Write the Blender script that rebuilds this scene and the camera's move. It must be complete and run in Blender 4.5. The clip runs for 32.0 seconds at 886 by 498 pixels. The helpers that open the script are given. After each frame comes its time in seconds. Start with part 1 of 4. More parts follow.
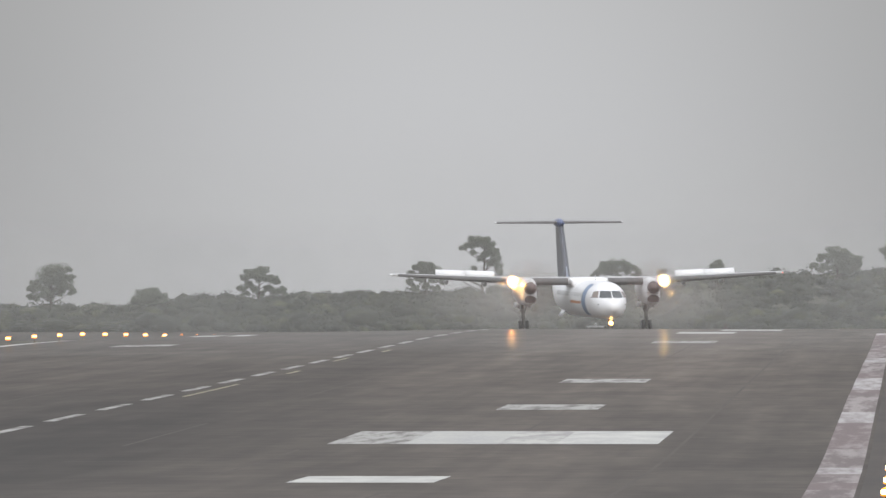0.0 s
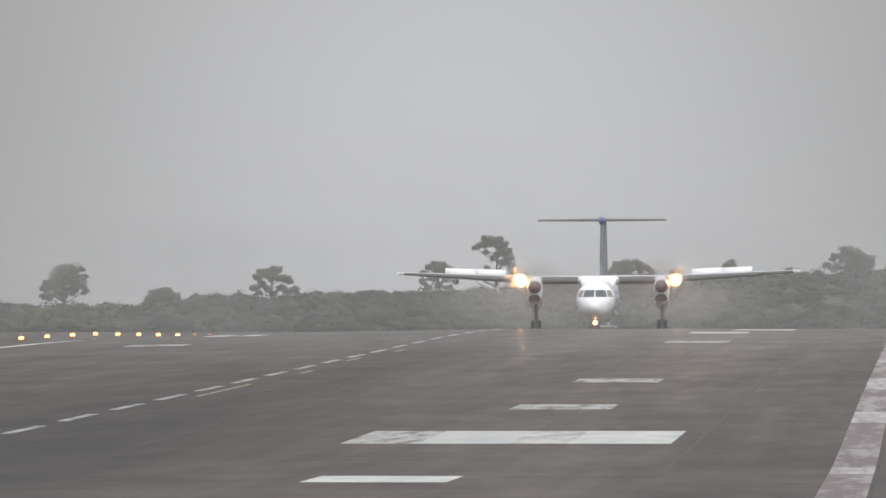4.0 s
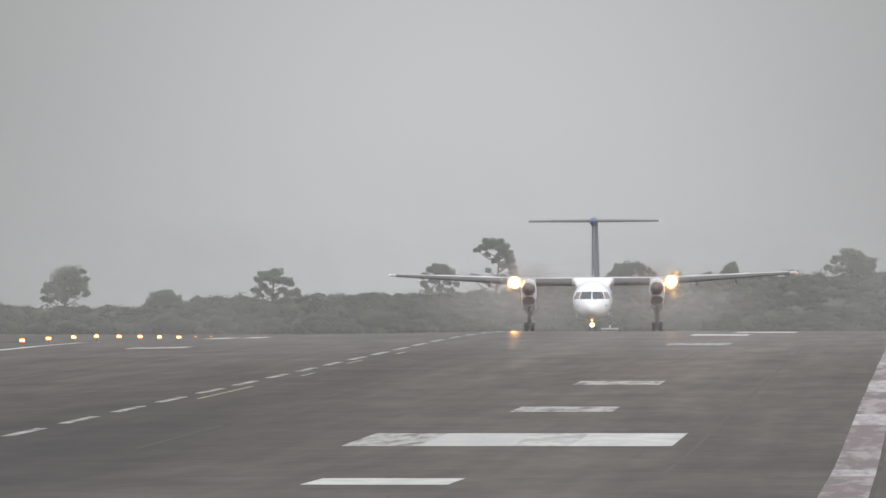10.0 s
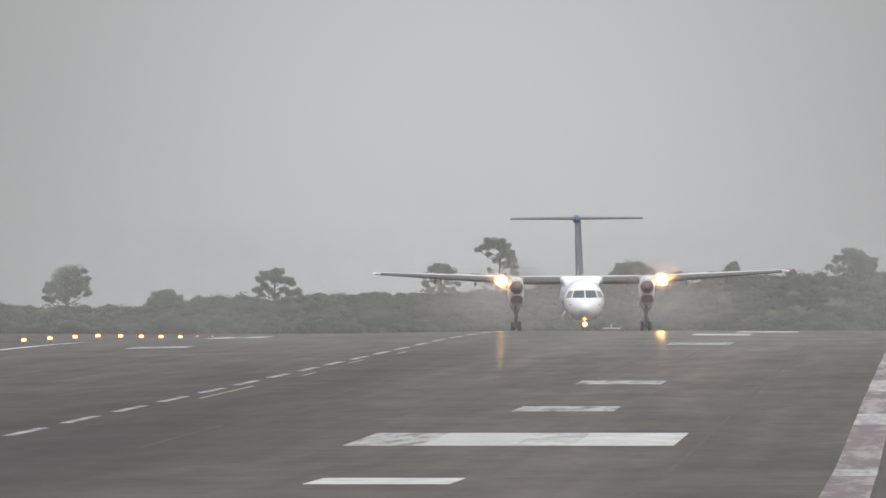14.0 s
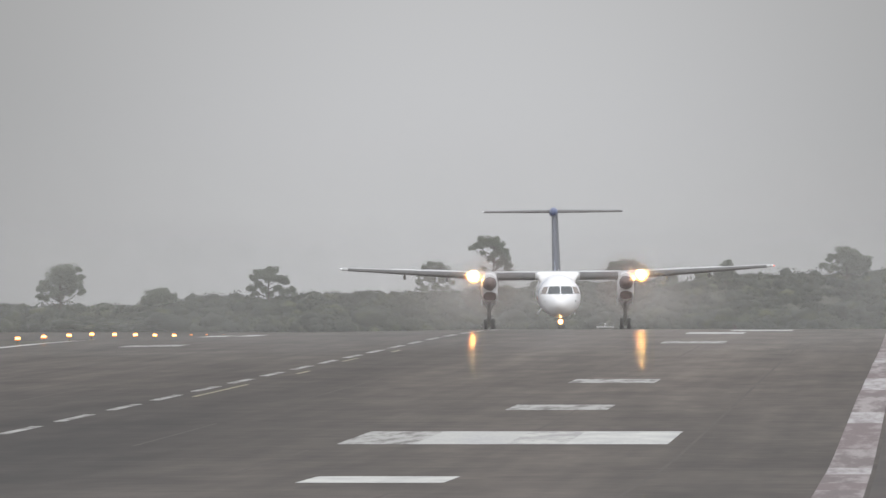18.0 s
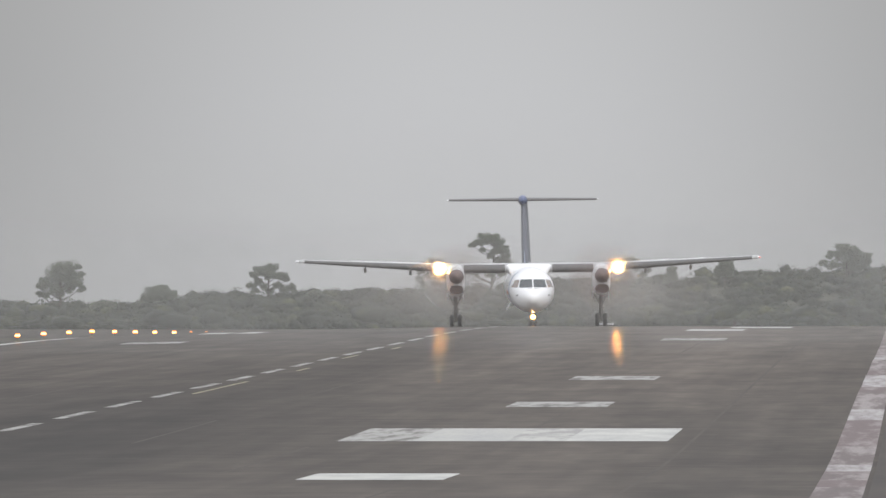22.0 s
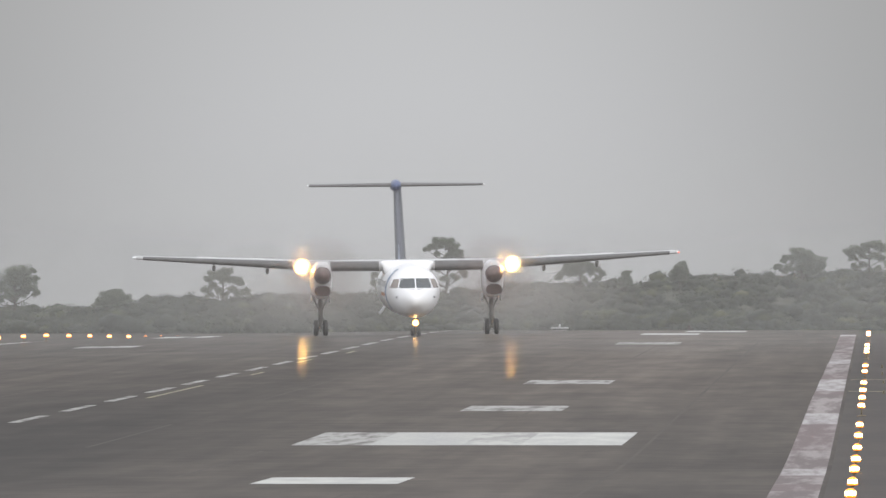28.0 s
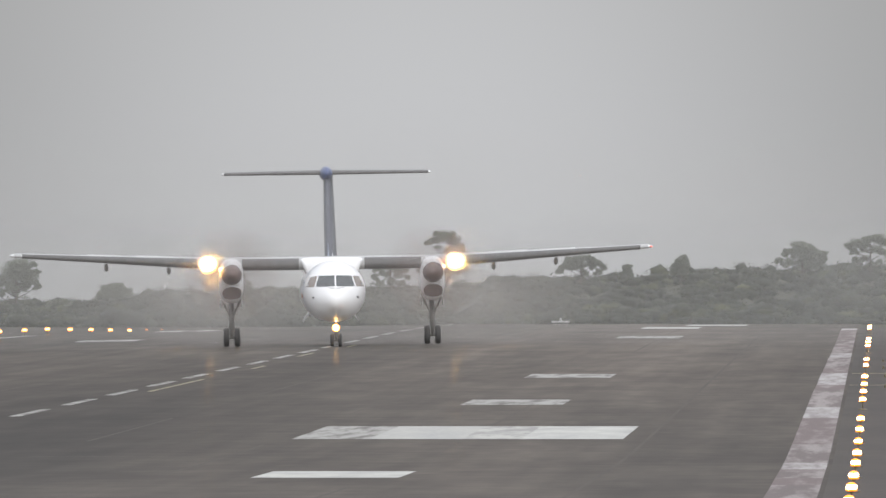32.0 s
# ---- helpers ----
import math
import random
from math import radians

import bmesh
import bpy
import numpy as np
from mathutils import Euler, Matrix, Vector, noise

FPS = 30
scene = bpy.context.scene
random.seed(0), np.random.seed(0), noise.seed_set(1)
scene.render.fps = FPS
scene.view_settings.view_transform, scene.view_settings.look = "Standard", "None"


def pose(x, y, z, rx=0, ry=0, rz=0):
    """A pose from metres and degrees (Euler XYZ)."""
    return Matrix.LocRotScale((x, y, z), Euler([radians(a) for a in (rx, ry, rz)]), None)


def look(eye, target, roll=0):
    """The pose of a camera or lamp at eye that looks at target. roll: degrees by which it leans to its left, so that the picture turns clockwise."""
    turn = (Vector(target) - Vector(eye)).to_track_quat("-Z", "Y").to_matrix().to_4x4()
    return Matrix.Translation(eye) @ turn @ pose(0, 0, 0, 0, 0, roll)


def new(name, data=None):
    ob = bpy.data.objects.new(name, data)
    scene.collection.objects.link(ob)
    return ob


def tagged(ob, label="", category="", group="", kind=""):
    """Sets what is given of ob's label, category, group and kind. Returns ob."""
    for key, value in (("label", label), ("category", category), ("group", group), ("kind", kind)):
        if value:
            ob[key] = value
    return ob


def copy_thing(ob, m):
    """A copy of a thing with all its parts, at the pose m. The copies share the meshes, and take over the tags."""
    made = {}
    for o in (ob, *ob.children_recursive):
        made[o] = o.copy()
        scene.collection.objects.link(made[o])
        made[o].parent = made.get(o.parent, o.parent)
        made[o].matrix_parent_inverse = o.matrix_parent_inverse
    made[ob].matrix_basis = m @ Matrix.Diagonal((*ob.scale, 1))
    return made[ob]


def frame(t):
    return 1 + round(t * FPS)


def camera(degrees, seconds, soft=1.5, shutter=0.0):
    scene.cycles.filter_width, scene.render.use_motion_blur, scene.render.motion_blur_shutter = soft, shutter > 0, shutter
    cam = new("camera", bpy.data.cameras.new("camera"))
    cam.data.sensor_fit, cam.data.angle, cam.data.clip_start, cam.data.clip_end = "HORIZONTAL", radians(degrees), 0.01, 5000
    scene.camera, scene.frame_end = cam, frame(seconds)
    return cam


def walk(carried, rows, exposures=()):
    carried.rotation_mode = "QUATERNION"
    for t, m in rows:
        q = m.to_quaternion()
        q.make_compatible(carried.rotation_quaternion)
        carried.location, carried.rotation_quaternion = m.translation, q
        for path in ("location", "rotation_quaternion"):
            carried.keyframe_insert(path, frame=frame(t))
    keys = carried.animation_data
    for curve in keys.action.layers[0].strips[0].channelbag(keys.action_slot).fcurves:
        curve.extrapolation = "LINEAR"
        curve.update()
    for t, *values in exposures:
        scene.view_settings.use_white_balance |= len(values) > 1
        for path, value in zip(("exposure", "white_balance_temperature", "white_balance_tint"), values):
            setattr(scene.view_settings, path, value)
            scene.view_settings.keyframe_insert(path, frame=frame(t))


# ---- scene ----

F = 52400.0                      # focal length, in picture points
EYE = (23.94, 0.0, 5.31)         # the photographer, beside the runway's edge line


def aim(t, dx, dy):
    """A row of the camera's path: its pan and tilt from dx, dy of the far end of the runway's direction."""
    return t, pose(*EYE, 90 + math.degrees(math.atan((dy - 29) / F)), 0, math.degrees(math.atan((dx + 867) / F)))


cam = camera(2 * math.degrees(math.atan(784 / F)), 32.0, soft=1.5, shutter=0.75)
walk(cam, [
    aim(0, -32.4, -5.4), aim(0.5, -29.1, -6.6), aim(1, -30.3, -8.0),
    aim(1.5, -33.7, -10.0), aim(2, -23.0, -7.6), aim(2.5, -22.0, -9.8),
    aim(3, -16.8, -5.0), aim(3.5, -8.6, -6.1), aim(5.5, -14.8, -2.5),
    aim(6, -11.2, -1.5), aim(6.5, -19.7, -8.9), aim(7, -25.0, -10.2),
    aim(7.5, -24.2, -8.9), aim(8, -12.0, -7.4), aim(8.5, -4.1, -2.3),
    aim(9, 0.0, 0.0), aim(9.5, -3.3, -2.5), aim(10, -7.4, -1.7),
    aim(10.5, -5.4, -1.5), aim(11, -10.1, -3.4), aim(11.5, -13.8, -4.3),
    aim(12, -12.8, -4.9), aim(12.5, -12.2, -7.2), aim(13, -4.1, -3.8),
    aim(13.5, 0.2, -1.1), aim(14, -4.9, -2.4), aim(14.5, -2.8, -3.6),
    aim(16.5, -14.2, -7.4), aim(17, -12.0, -6.1), aim(17.5, -23.2, -9.7),
    aim(18, -15.6, -5.1), aim(18.5, -3.5, -3.8), aim(19, -0.5, -2.3),
    aim(19.5, -4.9, -4.6), aim(20, -14.0, -7.4), aim(20.5, -14.2, -9.0),
    aim(21, -13.6, -7.6), aim(21.5, -12.5, -7.9), aim(22, -15.7, -10.3),
    aim(22.5, -12.0, -4.6), aim(23, 2.0, -2.0), aim(23.5, 5.3, -1.2),
    aim(24, 5.8, -1.5), aim(24.5, 4.0, -1.2), aim(25, -9.2, -6.5),
    aim(25.5, -31.8, -7.7), aim(27.5, -91.5, -5.4), aim(28, -96.2, -3.1),
    aim(28.5, -103.2, -3.4), aim(29, -103.8, -2.1), aim(29.5, -107.2, -0.9),
    aim(30, -108.1, 0.6), aim(30.5, -110.2, 0.0), aim(31, -110.0, -4.1),
    aim(31.5, -108.7, -6.9), aim(32, -94.3, -14.1),
], exposures=[(0, 0.0), (32, 0.0)])

# rows of the aircraft: seconds, metres across, metres along, heading in degrees
AIRCRAFT_ROWS = [
    (0, 0.44, 2110.8, 8.13), (0.5, 0.64, 2101.1, 5.46), (1, 0.80, 2093.4, 3.09), (1.5, 0.90, 2087.1, 1.11),
    (2, 0.99, 2082.0, -0.22), (2.5, 0.99, 2077.9, -0.76), (3, 1.00, 2074.7, -0.72), (3.5, 1.01, 2072.3, -0.62),
    (5.5, 0.84, 2069.4, -0.14), (6, 0.86, 2068.5, -0.14), (6.5, 0.84, 2067.0, -0.11), (7, 0.82, 2065.1, -0.07),
    (7.5, 0.83, 2062.6, -0.12), (8, 0.80, 2059.6, -0.09), (8.5, 0.80, 2056.3, 0.08), (9, 0.79, 2052.7, 0.20),
    (9.5, 0.75, 2049.1, 0.25), (10, 0.77, 2045.7, 0.35), (10.5, 0.75, 2042.3, 0.41), (11, 0.72, 2038.9, 0.45),
    (11.5, 0.67, 2035.4, 0.66), (12, 0.59, 2031.4, 0.75), (12.5, 0.51, 2026.7, 0.68), (13, 0.41, 2021.1, 0.85),
    (13.5, 0.28, 2014.7, 1.29), (14, 0.28, 2007.5, 1.74), (14.5, 0.28, 1999.4, 2.00), (16.5, 0.41, 1959.9, 0.70),
    (17, 0.31, 1948.3, 1.05), (17.5, 0.20, 1936.0, 1.45), (18, 0.13, 1923.0, 1.55), (18.5, 0.04, 1909.3, 1.47),
    (19, -0.03, 1895.2, 1.62), (19.5, -0.07, 1880.6, 1.88), (20, -0.07, 1865.5, 1.87), (20.5, -0.07, 1850.1, 1.66),
    (21, -0.09, 1834.2, 1.63), (21.5, -0.12, 1817.7, 1.80), (22, -0.11, 1800.5, 1.90), (22.5, -0.09, 1782.6, 1.77),
    (23, -0.07, 1763.8, 1.38), (23.5, -0.12, 1744.2, 1.07), (24, -0.29, 1723.7, 1.24), (24.5, -0.50, 1702.4, 1.80),
    (25, -0.67, 1680.2, 2.31), (25.5, -0.83, 1657.2, 2.33), (27.5, -0.63, 1556.0, 2.99), (28, -0.45, 1529.1, 2.86),
    (28.5, -0.15, 1501.8, 2.52), (29, 0.23, 1474.1, 1.95), (29.5, 0.64, 1446.1, 1.10), (30, 0.85, 1417.7, 0.48),
    (30.5, 0.80, 1389.2, 0.51), (31, 0.61, 1360.5, 0.75), (31.5, 0.29, 1331.8, 1.04), (32, -0.15, 1303.3, 1.74),
]

# ---- light ----
world = bpy.data.worlds.new("overcast_sky")
scene.world = world
world.use_nodes = True


def node(tree, kind, **values):
    n = tree.nodes.new(kind)
    for key, value in values.items():
        n.inputs[key].default_value = value
    return n


def math_node(tree, op, a, b=None, clamp=False):
    n = tree.nodes.new("ShaderNodeMath")
    n.operation, n.use_clamp = op, clamp
    for slot, v in zip(n.inputs, (a, b)):
        if v is None:
            continue
        if isinstance(v, (int, float)):
            slot.default_value = v
        else:
            tree.links.new(v, slot)
    return n.outputs[0]


def build_world():
    """A grey overcast sky: dim at the horizon, three times as bright overhead, darkened round one spot to imitate lens
    vignetting.
    """
    t = world.node_tree
    t.nodes.clear()
    out = t.nodes.new("ShaderNodeOutputWorld")
    coord = t.nodes.new("ShaderNodeTexCoord")
    split = t.nodes.new("ShaderNodeSeparateXYZ")
    t.links.new(coord.outputs["Generated"], split.inputs[0])
    up = math_node(t, "MAXIMUM", split.outputs["Z"], 0.0)
    grad = math_node(t, "MULTIPLY_ADD", up, 2.3)
    grad.node.inputs[2].default_value = 1.0
    # lens vignetting put into the sky: it darkens away from one low direction
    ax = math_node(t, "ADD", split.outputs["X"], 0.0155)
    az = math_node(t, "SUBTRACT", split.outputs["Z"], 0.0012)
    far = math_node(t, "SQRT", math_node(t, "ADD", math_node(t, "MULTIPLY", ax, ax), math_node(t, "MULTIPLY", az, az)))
    fade = t.nodes.new("ShaderNodeMapRange")
    fade.interpolation_type = "SMOOTHSTEP"
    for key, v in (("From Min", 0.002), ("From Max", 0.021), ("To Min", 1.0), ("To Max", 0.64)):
        fade.inputs[key].default_value = v
    t.links.new(far, fade.inputs["Value"])
    # the vignetting stays low; higher up the cloud is plain
    low = t.nodes.new("ShaderNodeMapRange")
    low.interpolation_type = "SMOOTHSTEP"
    low.inputs["From Min"].default_value, low.inputs["From Max"].default_value = 0.03, 0.16
    t.links.new(split.outputs["Z"], low.inputs["Value"])
    lifted = math_node(t, "ADD", fade.outputs[0], math_node(t, "MULTIPLY", low.outputs[0], 0.36), clamp=True)
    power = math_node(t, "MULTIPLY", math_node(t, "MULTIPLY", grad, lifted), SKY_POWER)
    sky = t.nodes.new("ShaderNodeTexSky")
    sky.sky_type, sky.sun_disc = "NISHITA", False
    sky.sun_elevation, sky.sun_rotation = radians(13), radians(165)
    clear = node(t, "ShaderNodeBackground", Strength=0.012)
    t.links.new(sky.outputs[0], clear.inputs["Color"])
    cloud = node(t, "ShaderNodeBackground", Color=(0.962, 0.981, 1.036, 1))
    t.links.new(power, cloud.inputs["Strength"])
    both = t.nodes.new("ShaderNodeAddShader")
    t.links.new(cloud.outputs[0], both.inputs[0])
    t.links.new(clear.outputs[0], both.inputs[1])
    t.links.new(both.outputs[0], out.inputs[0])


SKY_POWER = 0.52
build_world()
sun_data = bpy.data.lights.new("sun", "SUN")
sun_data.energy, sun_data.angle, sun_data.color = 1.5, radians(60), (1.0, 0.975, 0.95)
sun = new("sun", sun_data)
sun.matrix_basis = look((45, -110, 42), (0, 60, 0))

# ---- materials ----
def surface(name, color, rough=0.6, metal=0.0, vary=0.15, scale=3.0, bump=0.0, bump_scale=40.0, second=None, stretch=(1, 1, 1), spec=0.5,
            island=0.0, contrast=(0.35, 0.65), wet=0.0, through_leaf=0.0, lanes=0.0, patches=None):
    """A principled material with a coarse mottle, a fine grain and a bump, in metres."""
    m = bpy.data.materials.new(name)
    m.use_nodes = True
    t = m.node_tree
    b = t.nodes["Principled BSDF"]
    b.inputs["Roughness"].default_value, b.inputs["Metallic"].default_value = rough, metal
    b.inputs["Specular IOR Level"].default_value = spec
    coord = t.nodes.new("ShaderNodeTexCoord")
    mapping = t.nodes.new("ShaderNodeMapping")
    mapping.inputs["Scale"].default_value = stretch
    t.links.new(coord.outputs["Object"], mapping.inputs[0])
    coarse = node(t, "ShaderNodeTexNoise", Scale=scale, Detail=5.0, Roughness=0.6)
    t.links.new(mapping.outputs[0], coarse.inputs["Vector"])
    fine = node(t, "ShaderNodeTexNoise", Scale=scale * 9, Detail=3.0)
    t.links.new(mapping.outputs[0], fine.inputs["Vector"])
    ramp = t.nodes.new("ShaderNodeMapRange")
    ramp.inputs["From Min"].default_value, ramp.inputs["From Max"].default_value = contrast
    t.links.new(coarse.outputs["Fac"], ramp.inputs["Value"])
    mix = t.nodes.new("ShaderNodeMix")
    mix.data_type = "RGBA"
    mix.inputs[6].default_value = (*color, 1)
    mix.inputs[7].default_value = (*(second or [c * (1 - 2 * vary) for c in color]), 1)
    t.links.new(ramp.outputs[0], mix.inputs["Factor"])
    colour = mix.outputs[2]
    if patches:                                           # scattered patches of another growth
        spots = node(t, "ShaderNodeTexNoise", Scale=0.33, Detail=2.0)
        shifted = t.nodes.new("ShaderNodeMapping")
        shifted.inputs["Location"].default_value = (31.0, 7.0, 3.0)
        t.links.new(coord.outputs["Object"], shifted.inputs[0])
        t.links.new(shifted.outputs[0], spots.inputs["Vector"])
        edge = t.nodes.new("ShaderNodeMapRange")
        edge.inputs["From Min"].default_value, edge.inputs["From Max"].default_value = 0.56, 0.70
        t.links.new(spots.outputs["Fac"], edge.inputs["Value"])
        over = t.nodes.new("ShaderNodeMix")
        over.data_type = "RGBA"
        t.links.new(edge.outputs[0], over.inputs["Factor"])
        t.links.new(colour, over.inputs[6])
        over.inputs[7].default_value = (*patches, 1)
        colour = over.outputs[2]
    grain = math_node(t, "MULTIPLY_ADD", fine.outputs["Fac"], vary * 2)
    grain.node.inputs[2].default_value = 1 - vary
    if island:
        geo = t.nodes.new("ShaderNodeNewGeometry")
        spread = math_node(t, "MULTIPLY_ADD", geo.outputs["Random Per Island"], island * 2)
        spread.node.inputs[2].default_value = 1 - island
        grain = math_node(t, "MULTIPLY", grain, spread)
    if lanes:                                             # paving lanes and long tyre marks
        for across, along_, share in ((0.24, 0.003, 1.0), (1.3, 0.006, 0.8), (0.6, 0.022, 1.0), (0.9, 0.04, 0.9), (0.16, 0.22, 0.7), (0.4, 0.8, 0.8), (1.1, 2.2, 0.7)):
            run = t.nodes.new("ShaderNodeMapping")
            run.inputs["Scale"].default_value = (across, along_, 0.0)
            t.links.new(coord.outputs["Object"], run.inputs[0])
            bands = node(t, "ShaderNodeTexNoise", Scale=1.0, Detail=2.0)
            t.links.new(run.outputs[0], bands.inputs["Vector"])
            shade = math_node(t, "MULTIPLY_ADD", bands.outputs["Fac"], lanes * share * 2)
            shade.node.inputs[2].default_value = 1 - lanes * share
            grain = math_node(t, "MULTIPLY", grain, shade)
        spot = t.nodes.new("ShaderNodeSeparateXYZ")
        t.links.new(coord.outputs["Object"], spot.inputs[0])
        ends = []                                         # rubber beside the centreline in the touchdown zone; the other ramps imitate lens vignetting
        for axis, lo, hi, p, q in (("X", 3.0, 16.0, 0.40, 0.0), ("Y", 650.0, 1200.0, 1.0, 0.12), ("Y", 600.0, 1250.0, 0.80, 1.05),
                                  ("east", 2.5, 9.5, 0.79, 1.14), ("X", 15.5, 20.0, 1.0, 0.80)):   # vignetting put into the colour: a darker half and darker edges
            r = t.nodes.new("ShaderNodeMapRange")
            r.interpolation_type = "SMOOTHSTEP"
            for key, v in (("From Min", lo), ("From Max", hi), ("To Min", p), ("To Max", q)):
                r.inputs[key].default_value = v
            where = spot.outputs["Y" if axis == "Y" else "X"]
            t.links.new(math_node(t, "ABSOLUTE", where) if axis == "X" else where, r.inputs["Value"])
            ends.append(r.outputs[0])
        left = math_node(t, "SUBTRACT", 1.0, math_node(t, "MULTIPLY", ends[0], ends[1]))
        grain = math_node(t, "MULTIPLY", math_node(t, "MULTIPLY", grain, left), math_node(t, "MULTIPLY", ends[2], math_node(t, "MULTIPLY", ends[3], ends[4])))
    tint = t.nodes.new("ShaderNodeVectorMath")
    tint.operation = "SCALE"
    t.links.new(colour, tint.inputs[0])
    t.links.new(grain, tint.inputs["Scale"])
    t.links.new(tint.outputs[0], b.inputs["Base Color"])
    if wet:                                               # a thin film of rain, in broad patches
        film = node(t, "ShaderNodeTexNoise", Scale=0.35, Detail=4.0, Roughness=0.65)
        squash = t.nodes.new("ShaderNodeMapping")
        squash.inputs["Scale"].default_value = (0.35, 0.07, 1)
        t.links.new(coord.outputs["Object"], squash.inputs[0])
        t.links.new(squash.outputs[0], film.inputs["Vector"])
        patch = t.nodes.new("ShaderNodeMapRange")
        for key, v in (("From Min", 0.38), ("From Max", 0.62), ("To Min", wet * 0.6), ("To Max", wet * 1.4)):
            patch.inputs[key].default_value = v
        t.links.new(film.outputs["Fac"], patch.inputs["Value"])
        place = t.nodes.new("ShaderNodeSeparateXYZ")
        t.links.new(coord.outputs["Object"], place.inputs[0])
        film_ramp = t.nodes.new("ShaderNodeMapRange")
        film_ramp.interpolation_type = "SMOOTHSTEP"       # the film is weaker at the near end, stronger at the far end
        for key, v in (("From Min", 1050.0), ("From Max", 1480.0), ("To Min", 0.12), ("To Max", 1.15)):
            film_ramp.inputs[key].default_value = v
        t.links.new(place.outputs["Y"], film_ramp.inputs["Value"])
        t.links.new(math_node(t, "MULTIPLY", patch.outputs[0], film_ramp.outputs[0], clamp=True), b.inputs["Coat Weight"])
        smoother = t.nodes.new("ShaderNodeMapRange")      # a smoother film towards the far end
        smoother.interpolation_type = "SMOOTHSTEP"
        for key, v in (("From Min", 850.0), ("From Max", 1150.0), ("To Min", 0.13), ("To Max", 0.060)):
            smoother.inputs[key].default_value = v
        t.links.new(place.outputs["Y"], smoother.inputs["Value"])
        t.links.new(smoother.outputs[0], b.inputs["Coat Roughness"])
    if through_leaf:                                      # leaves let part of the light through
        out = t.nodes["Material Output"]
        thin = t.nodes.new("ShaderNodeBsdfTranslucent")
        t.links.new(tint.outputs[0], thin.inputs["Color"])
        add = t.nodes.new("ShaderNodeAddShader")
        t.links.new(b.outputs[0], add.inputs[0])
        t.links.new(thin.outputs[0], add.inputs[1])
        t.links.new(add.outputs[0], out.inputs["Surface"])
    if bump:
        n = node(t, "ShaderNodeTexNoise", Scale=bump_scale, Detail=4.0)
        t.links.new(coord.outputs["Object"], n.inputs["Vector"])
        bm_ = node(t, "ShaderNodeBump", Strength=bump, Distance=0.01)
        t.links.new(n.outputs["Fac"], bm_.inputs["Height"])
        t.links.new(bm_.outputs[0], b.inputs["Normal"])
    return m


def glowing(name, color, strength):
    m = bpy.data.materials.new(name)
    m.use_nodes = True
    b = m.node_tree.nodes["Principled BSDF"]
    b.inputs["Base Color"].default_value = (*color, 1)
    b.inputs["Emission Color"].default_value = (*color, 1)
    b.inputs["Emission Strength"].default_value = strength
    return m


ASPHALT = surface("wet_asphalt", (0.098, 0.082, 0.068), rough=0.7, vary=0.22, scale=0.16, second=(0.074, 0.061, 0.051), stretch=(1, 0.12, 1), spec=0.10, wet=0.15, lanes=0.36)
SHOULDER = surface("brown_asphalt", (0.060, 0.048, 0.040), rough=0.62, vary=0.18, scale=0.2, second=(0.042, 0.034, 0.029), stretch=(1, 0.12, 1), spec=0.1, wet=0.10)
PAINT = surface("white_runway_paint", (0.47, 0.467, 0.43), rough=0.6, spec=0.15, vary=0.18, scale=1.1, second=(0.35, 0.345, 0.33), stretch=(1, 0.1, 1))
PAINT_FADED = surface("faded_runway_paint", (0.40, 0.395, 0.36), rough=0.6, spec=0.15, vary=0.18, scale=0.9, second=(0.34, 0.335, 0.325), stretch=(1, 0.06, 1))
PAINT_SMEARED = surface("smeared_runway_paint", (0.42, 0.415, 0.38), rough=0.6, spec=0.15, vary=0.18, scale=1.5, second=(0.27, 0.26, 0.25), stretch=(1, 0.05, 1), contrast=(0.42, 0.58))
PAINT_WORN = surface("worn_runway_paint", (0.32, 0.312, 0.29), rough=0.6, spec=0.15, vary=0.15, scale=1.6, second=(0.115, 0.105, 0.095), stretch=(1.4, 0.05, 1), contrast=(0.45, 0.62))
PAINT_EDGE = surface("stained_edge_paint", (0.25, 0.22, 0.21), rough=0.6, spec=0.15, vary=0.25, scale=1.0, second=(0.12, 0.095, 0.09), stretch=(1.6, 0.032, 1), contrast=(0.42, 0.56))
EDGE_BRIGHT = surface("edge_paint_bright", (0.35, 0.33, 0.32), rough=0.6, spec=0.15, vary=0.25, scale=1.0, second=(0.20, 0.175, 0.17), stretch=(1.8, 0.04, 1), contrast=(0.42, 0.60))
EDGE_STAINED = surface("edge_paint_stained", (0.130, 0.098, 0.094), rough=0.6, spec=0.15, vary=0.25, scale=1.0, second=(0.22, 0.188, 0.18), stretch=(1.6, 0.035, 1), contrast=(0.48, 0.62))
PAINT_YELLOW = surface("faded_yellow_paint", (0.21, 0.178, 0.075), rough=0.55, vary=0.2, scale=1.0, stretch=(1, 0.1, 1))
PAINT_LEMON = surface("yellow_taxiway_paint", (0.30, 0.25, 0.10), rough=0.55, vary=0.2, scale=1.0)
GRASS = surface("dull_grass", (0.062, 0.068, 0.044), rough=0.9, vary=0.25, scale=0.25, second=(0.068, 0.062, 0.044), spec=0.2)
LEAVES = surface("shrub_leaves", (0.035, 0.039, 0.026), rough=0.75, vary=0.12, scale=0.16, second=(0.025, 0.028, 0.021), island=0.09, patches=(0.058, 0.062, 0.032), spec=0.2, through_leaf=1.0)
NEEDLES = surface("pine_needles", (0.105, 0.112, 0.088), rough=0.7, vary=0.10, scale=0.5, second=(0.088, 0.094, 0.074), island=0.08, spec=0.2, through_leaf=1.0)
BARK = surface("grey_bark", (0.12, 0.10, 0.085), rough=0.9, vary=0.25, scale=6, bump=0.5)
